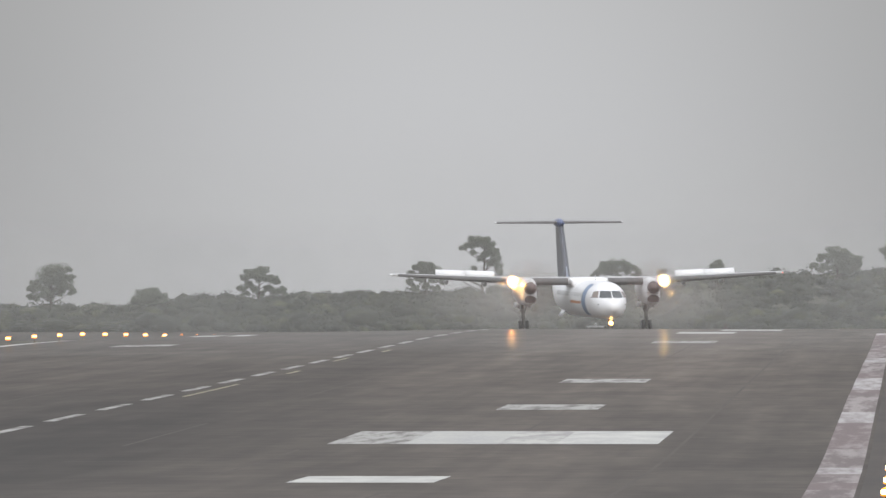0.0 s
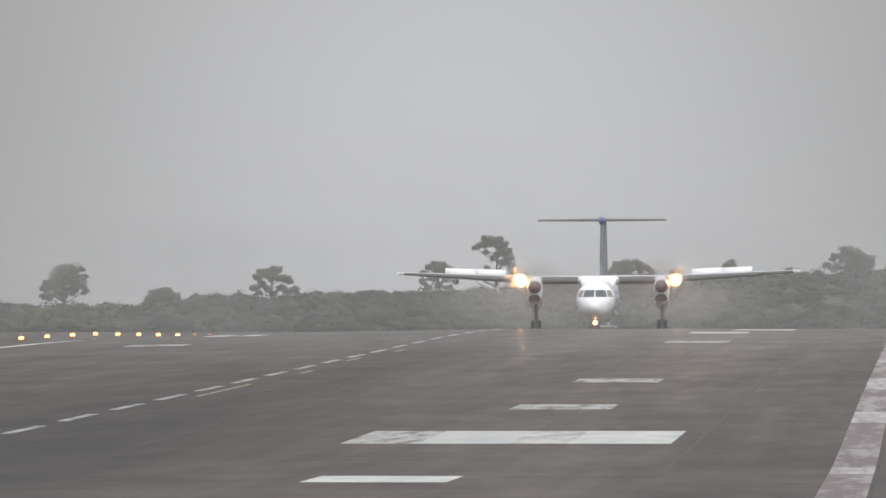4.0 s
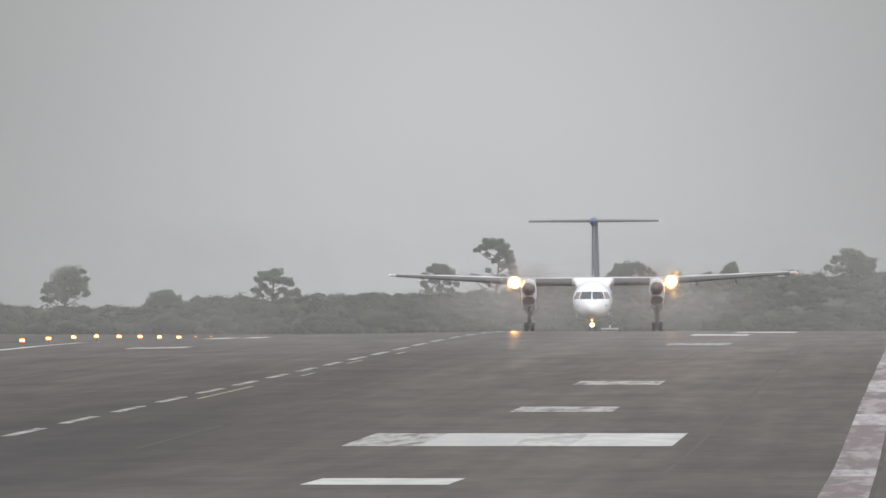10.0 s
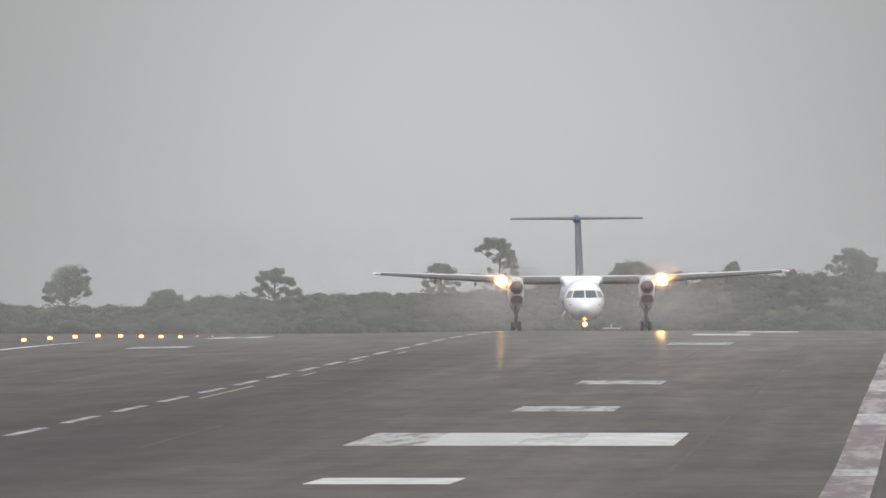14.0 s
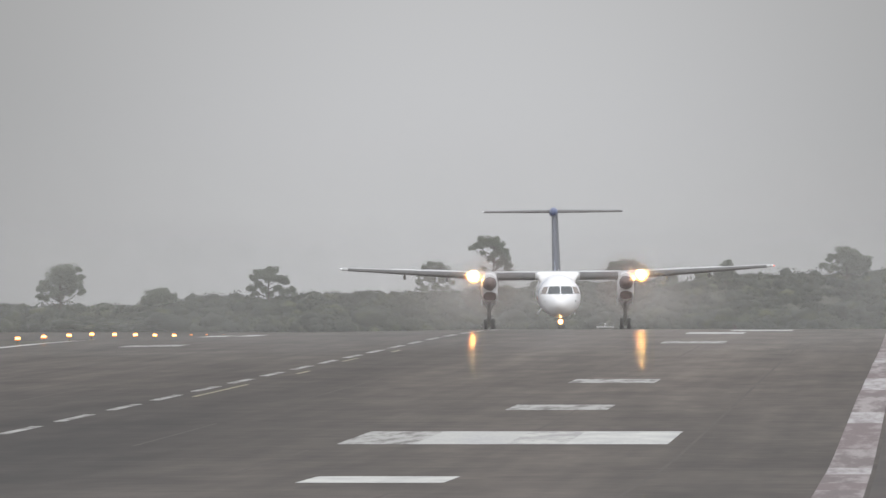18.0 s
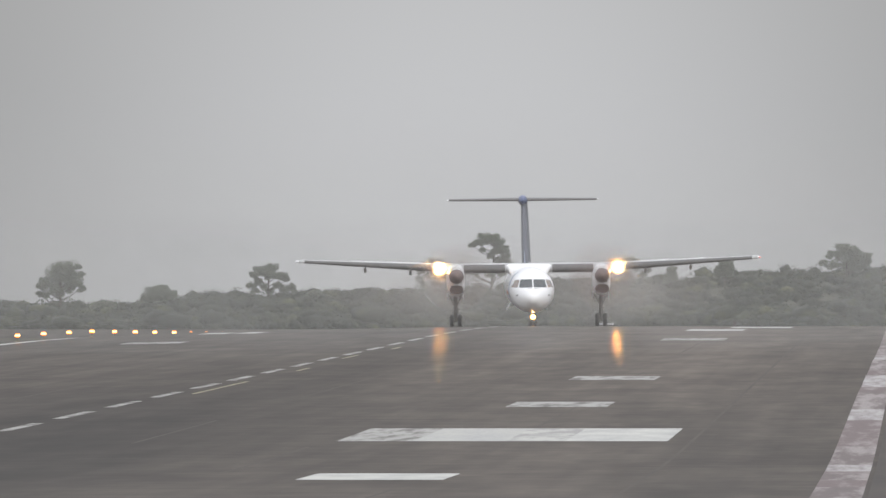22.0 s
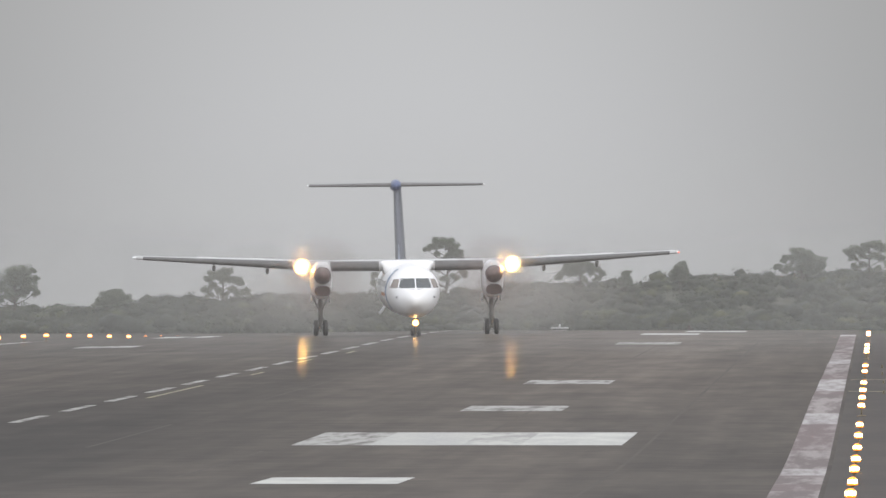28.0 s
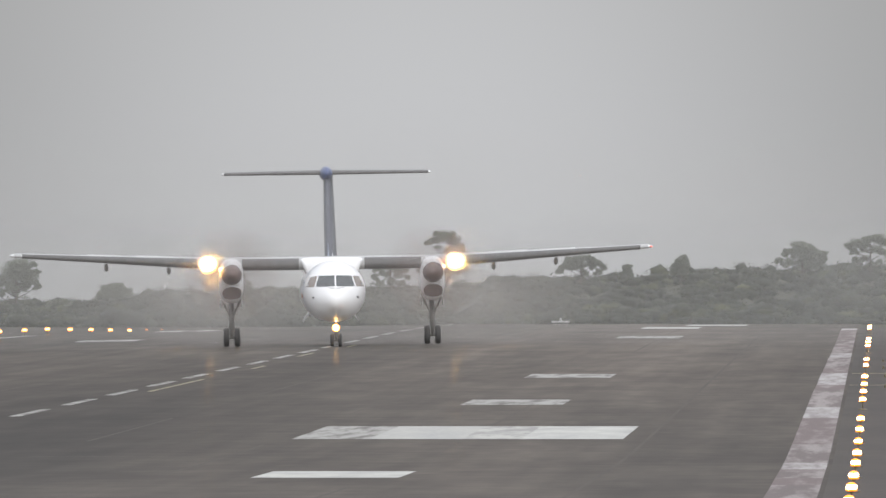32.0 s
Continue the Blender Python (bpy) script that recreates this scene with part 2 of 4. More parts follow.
WHITE = surface("white_aircraft_paint", (0.89, 0.89, 0.895), rough=0.28, vary=0.03, scale=1.2, second=(0.84, 0.84, 0.845))
BLUE = surface("blue_livery", (0.11, 0.21, 0.38), rough=0.3, vary=0.08, scale=2)
NAVY = surface("slate_blue_fin", (0.105, 0.112, 0.135), rough=0.35, vary=0.08, scale=1.5)
FILLET = surface("pale_blue_fillet", (0.42, 0.46, 0.55), rough=0.35, vary=0.06, scale=2)
INDIGO = surface("indigo_livery", (0.085, 0.115, 0.23), rough=0.3, vary=0.08, scale=2)
ORANGE = surface("orange_livery", (0.55, 0.20, 0.05), rough=0.35, vary=0.08, scale=2)
BOOT = surface("rubber_deicing_boot", (0.105, 0.10, 0.098), rough=0.42, vary=0.15, scale=2.5)
BOOT_GREY = surface("grey_leading_edge", (0.09, 0.088, 0.086), rough=0.4, vary=0.12, scale=2.5)
WING_GREY = surface("light_grey_wing", (0.46, 0.46, 0.46), rough=0.4, vary=0.06, scale=1.5)
STEEL = surface("gear_steel", (0.27, 0.26, 0.25), rough=0.45, metal=0.3, vary=0.15, scale=8)
RUBBER = surface("tyre_rubber", (0.065, 0.064, 0.064), rough=0.75, vary=0.2, scale=10)
RIM = surface("wheel_rim", (0.30, 0.30, 0.30), rough=0.4, metal=0.5, vary=0.1, scale=10)
DARK = surface("intake_dark", (0.075, 0.045, 0.04), rough=0.7, vary=0.2, scale=5)
SPINNER = surface("brown_spinner", (0.14, 0.09, 0.078), rough=0.4, vary=0.12, scale=5)
BLADE = surface("propeller_blade", (0.20, 0.125, 0.105), rough=0.5, vary=0.1, scale=6)
GLASS = surface("cockpit_glass", (0.035, 0.045, 0.05), spec=0.3, rough=0.08, vary=0.1, scale=2)
GLASS_SIDE = surface("bronze_side_glass", (0.20, 0.15, 0.12), rough=0.12, vary=0.1, scale=2)
def drops_material(name="water_drops", color=(0.80, 0.80, 0.79)):
    """Water drops: half of the light comes back, half goes through."""
    m = bpy.data.materials.new(name)
    m.use_nodes = True
    t = m.node_tree
    t.nodes.clear()
    out = t.nodes.new("ShaderNodeOutputMaterial")
    back = node(t, "ShaderNodeBsdfDiffuse", Color=(*color, 1))
    on = node(t, "ShaderNodeBsdfTranslucent", Color=(*color, 1))
    mix = node(t, "ShaderNodeMixShader", Fac=0.5)
    t.links.new(back.outputs[0], mix.inputs[1])
    t.links.new(on.outputs[0], mix.inputs[2])
    t.links.new(mix.outputs[0], out.inputs[0])
    return m


def mist_material(name, thick, shape, grain, color):
    """Sheets for haze and spray: mostly clear, the rest scatters light both ways. shape gives the density from the node
    tree.
    """
    m = drops_material(name, color)
    t = m.node_tree
    out = next(n for n in t.nodes if n.type == "OUTPUT_MATERIAL")
    drops = out.inputs[0].links[0].from_socket
    coord = t.nodes.new("ShaderNodeTexCoord")
    curl = node(t, "ShaderNodeTexNoise", Scale=grain, Detail=4.0, Roughness=0.6, Distortion=0.4)
    t.links.new(coord.outputs["Object"], curl.inputs["Vector"])
    uneven = t.nodes.new("ShaderNodeMapRange")
    for key, v in (("From Min", 0.3), ("From Max", 0.7), ("To Min", 0.7 * thick), ("To Max", 1.3 * thick)):
        uneven.inputs[key].default_value = v
    t.links.new(curl.outputs["Fac"], uneven.inputs["Value"])
    fade = t.nodes.new("ShaderNodeMixShader")
    t.links.new(math_node(t, "MULTIPLY", uneven.outputs[0], shape(t, coord), clamp=True), fade.inputs[0])
    t.links.new(t.nodes.new("ShaderNodeBsdfTransparent").outputs[0], fade.inputs[1])
    t.links.new(drops, fade.inputs[2])
    t.links.new(fade.outputs[0], out.inputs[0])
    return m


def low_layer(z0, z1, z2, z3):
    """Density of a haze sheet: it gathers from z0 to z1 and thins out from z2 to z3, in metres over its foot."""
    def shape(t, coord):
        split = t.nodes.new("ShaderNodeSeparateXYZ")
        t.links.new(coord.outputs["Object"], split.inputs[0])
        ends = []
        for a, b, p, q in ((z0, z1, 0.0, 1.0), (z2, z3, 1.0, 0.0)):
            r = t.nodes.new("ShaderNodeMapRange")
            r.interpolation_type = "SMOOTHSTEP"
            for key, v in (("From Min", a), ("From Max", b), ("To Min", p), ("To Max", q)):
                r.inputs[key].default_value = v
            t.links.new(split.outputs["Z"], r.inputs["Value"])
            ends.append(r.outputs[0])
        return math_node(t, "MULTIPLY", *ends)
    return shape


def puff(t, coord):
    """Density of a wisp: thickest at its middle, gone at its rim."""
    m = t.nodes.new("ShaderNodeMapping")
    m.inputs["Location"].default_value, m.inputs["Scale"].default_value = (-1, 0, -1), (2, 0, 2)
    t.links.new(coord.outputs["Generated"], m.inputs[0])
    ball_ = t.nodes.new("ShaderNodeTexGradient")
    ball_.gradient_type = "QUADRATIC_SPHERE"
    t.links.new(m.outputs[0], ball_.inputs[0])
    return math_node(t, "POWER", ball_.outputs["Fac"], 0.7)


DROPS = drops_material()
HAZE_FAR = mist_material("far_haze", 0.215, low_layer(-1.0, 0.2, 5.5, 9.5), 0.09, (0.59, 0.595, 0.59))
HAZE_NEAR = mist_material("near_haze", 0.16, low_layer(-0.1, 1.3, 6.0, 11.5), 0.07, (0.655, 0.64, 0.62))
SPRAY = mist_material("blown_spray", 0.32, puff, 0.30, (0.56, 0.53, 0.50))
LAMP_CASE = surface("lamp_case", (0.20, 0.17, 0.10), rough=0.5, vary=0.2, scale=20)
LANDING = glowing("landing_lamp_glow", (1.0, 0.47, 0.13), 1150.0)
NOSE_GLOW = glowing("taxi_lamp_glow", (1.0, 0.60, 0.20), 20.0)
SMALL_GLOW = glowing("small_lamp_glow", (1.0, 0.72, 0.40), 6.0)
EDGE_GLOW = glowing("edge_lamp_glow", (1.0, 0.60, 0.30), 18.0)
EDGE_AMBER = glowing("amber_lamp_glow", (1.0, 0.45, 0.14), 8.0)
# amber glow for the rings that imitate halo on the edge lamps
EDGE_HALO = glowing("amber_halo_glow", (1.0, 0.31, 0.035), 1.7)
EDGE_HALO_DEEP = glowing("deep_amber_halo_glow", (1.0, 0.26, 0.025), 1.7)
EDGE_DIM = glowing("dim_edge_lamp_glow", (0.55, 0.19, 0.05), 0.9)
# glow of the rings that imitate halo round landing and taxi lamps
HALO_RING = glowing("lamp_halo_glow", (1.0, 0.45, 0.11), 2.2)
TIP_WHITE = surface("clear_tip_lens", (0.85, 0.85, 0.85), rough=0.2, vary=0.02)
TIP_RED = glowing("red_tip_lamp", (1.0, 0.25, 0.18), 0.28)


# ---- mesh helpers ----
def mesh_of(name, bm, material, smooth=True):
    me = bpy.data.meshes.new(name)
    bmesh.ops.recalc_face_normals(bm, faces=bm.faces)
    bm.to_mesh(me)
    bm.free()
    me.materials.append(material)
    if smooth:
        me.polygons.foreach_set("use_smooth", [True] * len(me.polygons))
    return me


def part(name, bm, material, parent, label="", smooth=True):
    ob = new(name, mesh_of(name, bm, material, smooth))
    ob.parent = parent
    return tagged(ob, label)


def thing(name, label, category, m=None, group="", kind=""):
    ob = new(name)
    ob.empty_display_size = 0.3
    if m is not None:
        ob.matrix_basis = m
    return tagged(ob, label, category, group, kind)


def loft(rings, closed=True, cap=True, bm=None):
    """A skin over rings of points, each with the same count."""
    bm = bm or bmesh.new()
    rows = [[bm.verts.new(p) for p in ring] for ring in rings]
    n = len(rows[0])
    for a, b in zip(rows, rows[1:]):
        for i in range(n if closed else n - 1):
            j = (i + 1) % n
            bm.faces.new((a[i], a[j], b[j], b[i]))
    if cap and closed:
        bm.faces.new(rows[0])
        bm.faces.new(rows[-1])
    return bm


def oval(y, zc, rx, rz, n=32, power=2.0, x=0.0):
    """A ring in the plane across the y axis; a power above 2 squares it."""
    pts = []
    for i in range(n):
        a = 2 * math.pi * i / n
        c, s = math.cos(a), math.sin(a)
        pts.append((x + rx * math.copysign(abs(c) ** (2 / power), c), y, zc + rz * math.copysign(abs(s) ** (2 / power), s)))
    return pts


def tube(a, b, ra, rb=None, n=10, bm=None):
    """A round bar from a to b."""
    a, b = Vector(a), Vector(b)
    rb = ra if rb is None else rb
    q = (b - a).to_track_quat("Z", "Y")
    ring = lambda c, r: [c + q @ Vector((r * math.cos(2 * math.pi * i / n), r * math.sin(2 * math.pi * i / n), 0)) for i in range(n)]
    return loft([ring(a, ra), ring(b, rb)], bm=bm)


def box(x0, x1, y0, y1, z0, z1, bevel=0.0, bm=None):
    fresh = bm is None
    bm = bm or bmesh.new()
    vs = [bm.verts.new((x, y, z)) for x in (x0, x1) for y in (y0, y1) for z in (z0, z1)]
    for f in ((0, 1, 3, 2), (4, 6, 7, 5), (0, 4, 5, 1), (2, 3, 7, 6), (0, 2, 6, 4), (1, 5, 7, 3)):
        bm.faces.new([vs[i] for i in f])
    if bevel and fresh:
        bmesh.ops.bevel(bm, geom=bm.edges[:], offset=bevel, segments=2, affect="EDGES")
    return bm


def turned(profile, axis="x", n=20, centre=(0, 0, 0)):
    """A lathe: profile rows of (along, radius) about an axis through centre."""
    rings = []
    for u, r in profile:
        ring = []
        for i in range(n):
            c, s = r * math.cos(2 * math.pi * i / n), r * math.sin(2 * math.pi * i / n)
            p = {"x": (u, c, s), "y": (c, u, s), "z": (c, s, u)}[axis]
            ring.append(tuple(k + o for k, o in zip(p, centre)))
        rings.append(ring)
    return loft(rings)


# ---- the lie of the land ----
PROFILE = [(-400, 1.2), (300, 1.15), (420, 0.80), (475, 0.58), (517, 0.42), (558, 0.28), (600, 0.18), (641, 0.07), (690, 0.01), (760, 0.0),
           (1450, 0.0), (1540, -0.07), (1600, -0.16), (1680, -0.33), (1763, -0.65), (1894, -1.17), (2007, -1.60), (2050, -1.76), (2125, -2.01), (2170, -2.35), (2230, -2.6), (2700, -2.6), (4800, -19.0), (6000, -26.0)]
SKYLINE = [(-60, -1.05), (-54.8, -1.05), (-47.6, -1.18), (-42.9, -0.95), (-39.1, -0.47), (-35.7, -0.13), (-33.3, -0.42), (-26.2, 0.01), (-23.8, 0.2),
           (-20.5, 0.01), (-12, 0.3), (-7.6, 1.02), (-2.4, 1.02), (3.1, 1.25), (6.4, 1.59), (8.8, 1.68), (12, 1.78), (16.7, 1.78), (23.4, 2.0), (40, 2.2)]


def along(table, u):
    """Linear reading of a table of pairs."""
    if u <= table[0][0]:
        return table[0][1]
    for (a, p), (b, q) in zip(table, table[1:]):
        if u <= b:
            return p + (q - p) * (u - a) / (b - a)
    return table[-1][1]


def runway_z(x, y):
    return along(PROFILE, y) - (0.017 * min(26.0, max(0.0, -x)) + 0.03 * min(10.0, max(0.0, -x - 16))) * min(1.0, max(0.0, (2130 - y) / 60))


def ease(u):
    u = min(1.0, max(0.0, u))
    return u * u * (3 - 2 * u)


def land_z(x, y):
    """Height of the open ground: the runway strip, then a scrub-covered rise behind its far end."""
    z = runway_z(max(-26.0, x), y)
    if y > 2230:
        top = along(SKYLINE, x) - 1.15
        z += (top - z) * ease((y - 2230) / 260) * (1 - ease((y - 2650) / 500))
    return z


def sheet(name, xs, ys, lift, height, material):
    me = bpy.data.meshes.new(name)
    verts = [(x, y, height(x, y) + lift) for y in ys for x in xs]
    w = len(xs)
    faces = [(j * w + i, j * w + i + 1, (j + 1) * w + i + 1, (j + 1) * w + i) for j in range(len(ys) - 1) for i in range(w - 1)]
    me.from_pydata(verts, [], faces)
    me.materials.append(material)
    me.polygons.foreach_set("use_smooth", [True] * len(me.polygons))
    return new(name, me)


def steps(a, b, d):
    n = max(1, round((b - a) / d))
    return [a + (b - a) * i / n for i in range(n + 1)]


ground = sheet("ground", [-1800, -900, -400, -200, -120] + steps(-80, 60, 5) + [100, 200, 400, 900, 1800],
               steps(-400, 400, 100) + steps(420, 2100, 20) + steps(2110, 2760, 10) + [2850, 3000, 3300, 3800, 4800], -0.03, land_z, GRASS)
tagged(ground, "dull green grassy airfield ground with a low rise", "ground", kind="structure")
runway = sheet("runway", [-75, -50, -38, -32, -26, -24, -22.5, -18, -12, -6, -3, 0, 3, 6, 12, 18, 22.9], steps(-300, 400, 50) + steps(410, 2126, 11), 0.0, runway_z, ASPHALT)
tagged(runway, "wet dark grey asphalt runway with worn markings", "runway", kind="structure")
shoulder = sheet("pavement", [22.9, 24.5, 27, 32, 44], steps(-300, 400, 50) + steps(410, 1560, 11), -0.004, runway_z, SHOULDER)
tagged(shoulder, "brownish asphalt shoulder beside the runway edge line", "pavement", kind="structure")


def stripe(name, x0, x1, y0, y1, material, lift=0.006, label=""):
    n = max(2, round((y1 - y0) / 11))
    xs = [x0, x1] if x1 - x0 < 2 else steps(x0, x1, 1.5)
    ob = sheet(name, xs, steps(y0, y1, (y1 - y0) / n), lift, runway_z, material)
    ob.parent = runway
    return tagged(ob, label)


def markings():
    for i in range(24):                                   # dashed centreline, 30 m on and 21 m off
        y0 = 768.0 + 50.8 * (i - 5)
        stripe("centreline_dash", -0.165, 0.165, y0, y0 + 31.5, PAINT_WORN)
    for x0, x1, coat, look_ in ((9.4, 11.3, PAINT_WORN, "grey worn strip of the aiming mark"), (11.3, 13.6, PAINT_FADED, "pale faded strip of the aiming mark"),
                               (13.6, 15.05, PAINT_SMEARED, "pale strip of the aiming mark with tyre smears"), (15.05, 17.6, PAINT, "white strip of the aiming mark")):
        stripe("aiming_mark", x0, x1, 732, 779, coat, label=look_)
    stripe("touchdown_mark", 11.20, 14.20, 599.5, 622.5, PAINT)
    stripe("touchdown_mark", 11.6, 14.6, 872, 898, PAINT_WORN)
    stripe("touchdown_mark", 11.6, 14.6, 1026, 1052, PAINT_WORN)
    stripe("touchdown_mark", 11.6, 14.6, 1383, 1412, PAINT_WORN)
    stripe("touchdown_mark", 11.6, 14.6, 1528, 1562, PAINT)
    stripe("touchdown_mark", 13.4, 16.7, 1600, 1645, PAINT)
    stripe("touchdown_mark", -14.1, -11.2, 1396, 1418, PAINT_WORN)
    stripe("touchdown_mark", -14.1, -12.7, 1548, 1580, PAINT)
    stripe("touchdown_mark", -12.2, -11.1, 1550, 1582, PAINT)
    coats = {"b": (EDGE_BRIGHT, "bright repainted stretch of the edge line"), "m": (PAINT_EDGE, "white edge line with reddish brown stains"),
             "d": (EDGE_STAINED, "edge line darkened by reddish brown stains")}
    ends = (380, 436, 452, 505, 549, 576, 598, 622, 630, 652, 714, 812, 860, 956, 981, 1057, 1092, 1181, 1221, 1232, 1285, 1306, 1362, 1499, 1530)
    for y0, y1, k in zip(ends, ends[1:], "mdbmmdmdbmdbmdbdmbdmdmdb"):
        stripe("edge_line", along(((900, 21.83), (1300, 21.98)), y0), 22.8, y0, y1, coats[k][0], label=coats[k][1])
    stripe("edge_line", -22.65, -21.75, 1000, 1620, PAINT)
    stripe("yellow_line", 0.66, 0.81, 940, 1016, PAINT_YELLOW)
    stripe("yellow_line", 0.77, 0.93, 1090, 1112, PAINT_YELLOW)
    stripe("yellow_line", 0.46, 0.60, 1192, 1224, PAINT_YELLOW)
    stripe("yellow_line", 0.77, 0.93, 1284, 1306, PAINT_YELLOW)
    for y in (979.0, 1056.0):
        ob = sheet("taxiway_line", steps(22.95, 40, 2), [y - 1.0, y + 1.0], 0.004, runway_z, PAINT_LEMON)
        ob.parent = shoulder
    stripe("sealed_joint", 18.155, 18.245, 480, 1560, SEAL, lift=0.003)
    rng = random.Random(5)
    for x in (13.7, 9.1, 4.55, -4.55, -9.1, -13.7):       # lane joints of the paving, sealed in places
        y = 430.0
        while y < 1560:
            run = rng.uniform(60, 190)
            w = rng.uniform(0.05, 0.09)
            stripe("sealed_joint", x - w / 2, x + w / 2, y, min(1600, y + run), SEAL, lift=0.003)
            y += run + rng.uniform(25, 150)
    for i in range(9):                                    # cross joints between days of paving
        y = 455 + 118 * i + rng.uniform(-30, 30)
        x = rng.choice((-18.0, -9.1, -4.55, 0.3, 4.6))
        stripe("cross_joint", x, x + rng.choice((9.1, 13.6)), y, y + rng.uniform(0.35, 0.8), SEAL, lift=0.0025)


SEAL = surface("bitumen_seal", (0.072, 0.059, 0.049), rough=0.66, spec=0.1, vary=0.25, scale=0.3, second=(0.052, 0.043, 0.036), stretch=(1, 0.1, 1), wet=0.11)
markings()


# ---- runway lamps ----
def edge_lamp(glow=EDGE_GLOW, label="small warm white runway edge lamp glowing on a short post", rise=0.0, wide=0.95, tall=1.0):
    lamp = thing("runway_edge_lamp", label, "lamp", group="runway edge lamps")
    rim = glow if glow is EDGE_DIM else EDGE_HALO if glow is EDGE_GLOW else EDGE_HALO_DEEP

    def ring(*rows):
        return turned([(0.25 + (u - 0.25) * wide * tall + rise, r * wide) for u, r in rows], "z", 18)

    part("base_plate", turned([(0.0, 0.13), (0.02, 0.13), (0.035, 0.07)], "z", 14), LAMP_CASE, lamp)
    part("post", tube((0, 0, 0.05), (0, 0, 0.22 + rise), 0.018, n=8), LAMP_CASE, lamp)
    part("collar", ring((0.215, 0.03), (0.235, 0.06), (0.25, 0.06)), LAMP_CASE, lamp)
    part("lens", ring((0.275, 0.07), (0.280, 0.094), (0.305, 0.101), (0.335, 0.099), (0.358, 0.086)), glow, lamp, "glowing lens")
    # two glowing rings, below and above the lens, imitate its halo
    part("halo_base", ring((0.236, 0.05), (0.240, 0.085), (0.256, 0.106), (0.275, 0.108), (0.282, 0.05)), rim, lamp, "amber ring imitating halo below the lens")
    part("halo_cap", ring((0.356, 0.06), (0.358, 0.094), (0.376, 0.082), (0.394, 0.054), (0.406, 0.015)), rim, lamp, "amber ring imitating halo above the lens")
    return lamp


def lamps():
    near = [(23.45, y) for y in (475, 517, 558, 600, 641, 682, 724, 765, 849, 890, 931, 977, 1056, 1101, 1226, 1262, 1299, 1430, 1460)]
    far = [(-23.4, y) for y in (1365, 1410, 1456, 1501, 1546, 1592, 1639, 1684, 1731, 1777, 1822, 1869)]
    dim = [(-23.4, y) for y in (1912, 1953, 2000)]
    # the amber lamps are widened to imitate bloom
    for lamp, places in ((edge_lamp(), near),
                         (edge_lamp(EDGE_AMBER, "small amber runway edge lamp glowing on a short post", wide=1.3, tall=0.95), far),
                         (edge_lamp(EDGE_DIM, "small dim amber runway edge lamp on a slim post", 0.04), dim)):
        for i, (x, y) in enumerate(places):
            m = pose(x, y, runway_z(x, y) + (0.0 if x < 0 else -0.004))
            if i == 0:
                lamp.matrix_basis = m
            else:
                copy_thing(lamp, m)


lamps()


# ---- scrub and trees ----
def leaf_mesh(name, centres, sizes, material, rng):
    """Many small leaves, one bent triangle pair each, at centres, in one mesh."""
    n = len(centres)
    a = rng.normal(size=(n, 3))
    a /= np.linalg.norm(a, axis=1)[:, None]
    b = np.cross(a, rng.normal(size=(n, 3)))
    b /= np.linalg.norm(b, axis=1)[:, None]
    s = np.asarray(sizes)[:, None]
    pts = np.stack([centres - a * s, centres + b * s * 0.55, centres + a * s, centres - b * s * 0.55 + np.cross(a, b) * s * 0.3], axis=1)
    me = bpy.data.meshes.new(name)
    me.vertices.add(n * 4)
    me.vertices.foreach_set("co", pts.reshape(-1).astype(np.float32))
    me.loops.add(n * 4)
    me.loops.foreach_set("vertex_index", np.arange(n * 4, dtype=np.int32))
    me.polygons.add(n)
    me.polygons.foreach_set("loop_start", np.arange(0, n * 4, 4, dtype=np.int32))
    me.update(calc_edges=True)
    me.materials.append(material)
    return me


def clump_points(rng, centre, radii, count):
    d = rng.normal(size=(count, 3))
    d /= np.linalg.norm(d, axis=1)[:, None]
    r = 0.55 + 0.5 * rng.random((count, 1)) ** 0.6
    return np.asarray(centre) + d * r * np.asarray(radii)


def ball(fine):
    """A small round mesh as arrays, for the inner bodies of shrubs and leaf clumps."""
    bm = bmesh.new()
    bmesh.ops.create_icosphere(bm, subdivisions=fine, radius=1.0)
    v = np.array([x.co[:] for x in bm.verts])
    f = np.array([[x.index for x in face.verts] for face in bm.faces])
    bm.free()
    return v, f


BALLS = {"shrub": ball(1), "clump": ball(2)}


def body_mesh(name, centres, radii, material, rng, rough=0.42, shape="shrub"):
    """Lumpy rounded bodies joined in one mesh."""
    ball_v, ball_f = BALLS[shape]
    vs, fs = [], []
    for c, r in zip(centres, radii):
        lump = 1 + rough * rng.normal(size=(len(ball_v), 1)) * 0.6
        fs.append(ball_f + len(vs) * len(ball_v))
        vs.append(ball_v * lump * np.asarray(r) + np.asarray(c))
    v, f = np.concatenate(vs), np.concatenate(fs)
    me = bpy.data.meshes.new(name)
    me.vertices.add(len(v))
    me.vertices.foreach_set("co", v.reshape(-1).astype(np.float32))
    me.loops.add(f.size)
    me.loops.foreach_set("vertex_index", f.reshape(-1).astype(np.int32))
    me.polygons.add(len(f))
    me.polygons.foreach_set("loop_start", np.arange(0, f.size, 3, dtype=np.int32))
    me.update(calc_edges=True)
    me.polygons.foreach_set("use_smooth", [True] * len(f))
    me.materials.append(material)
    return me


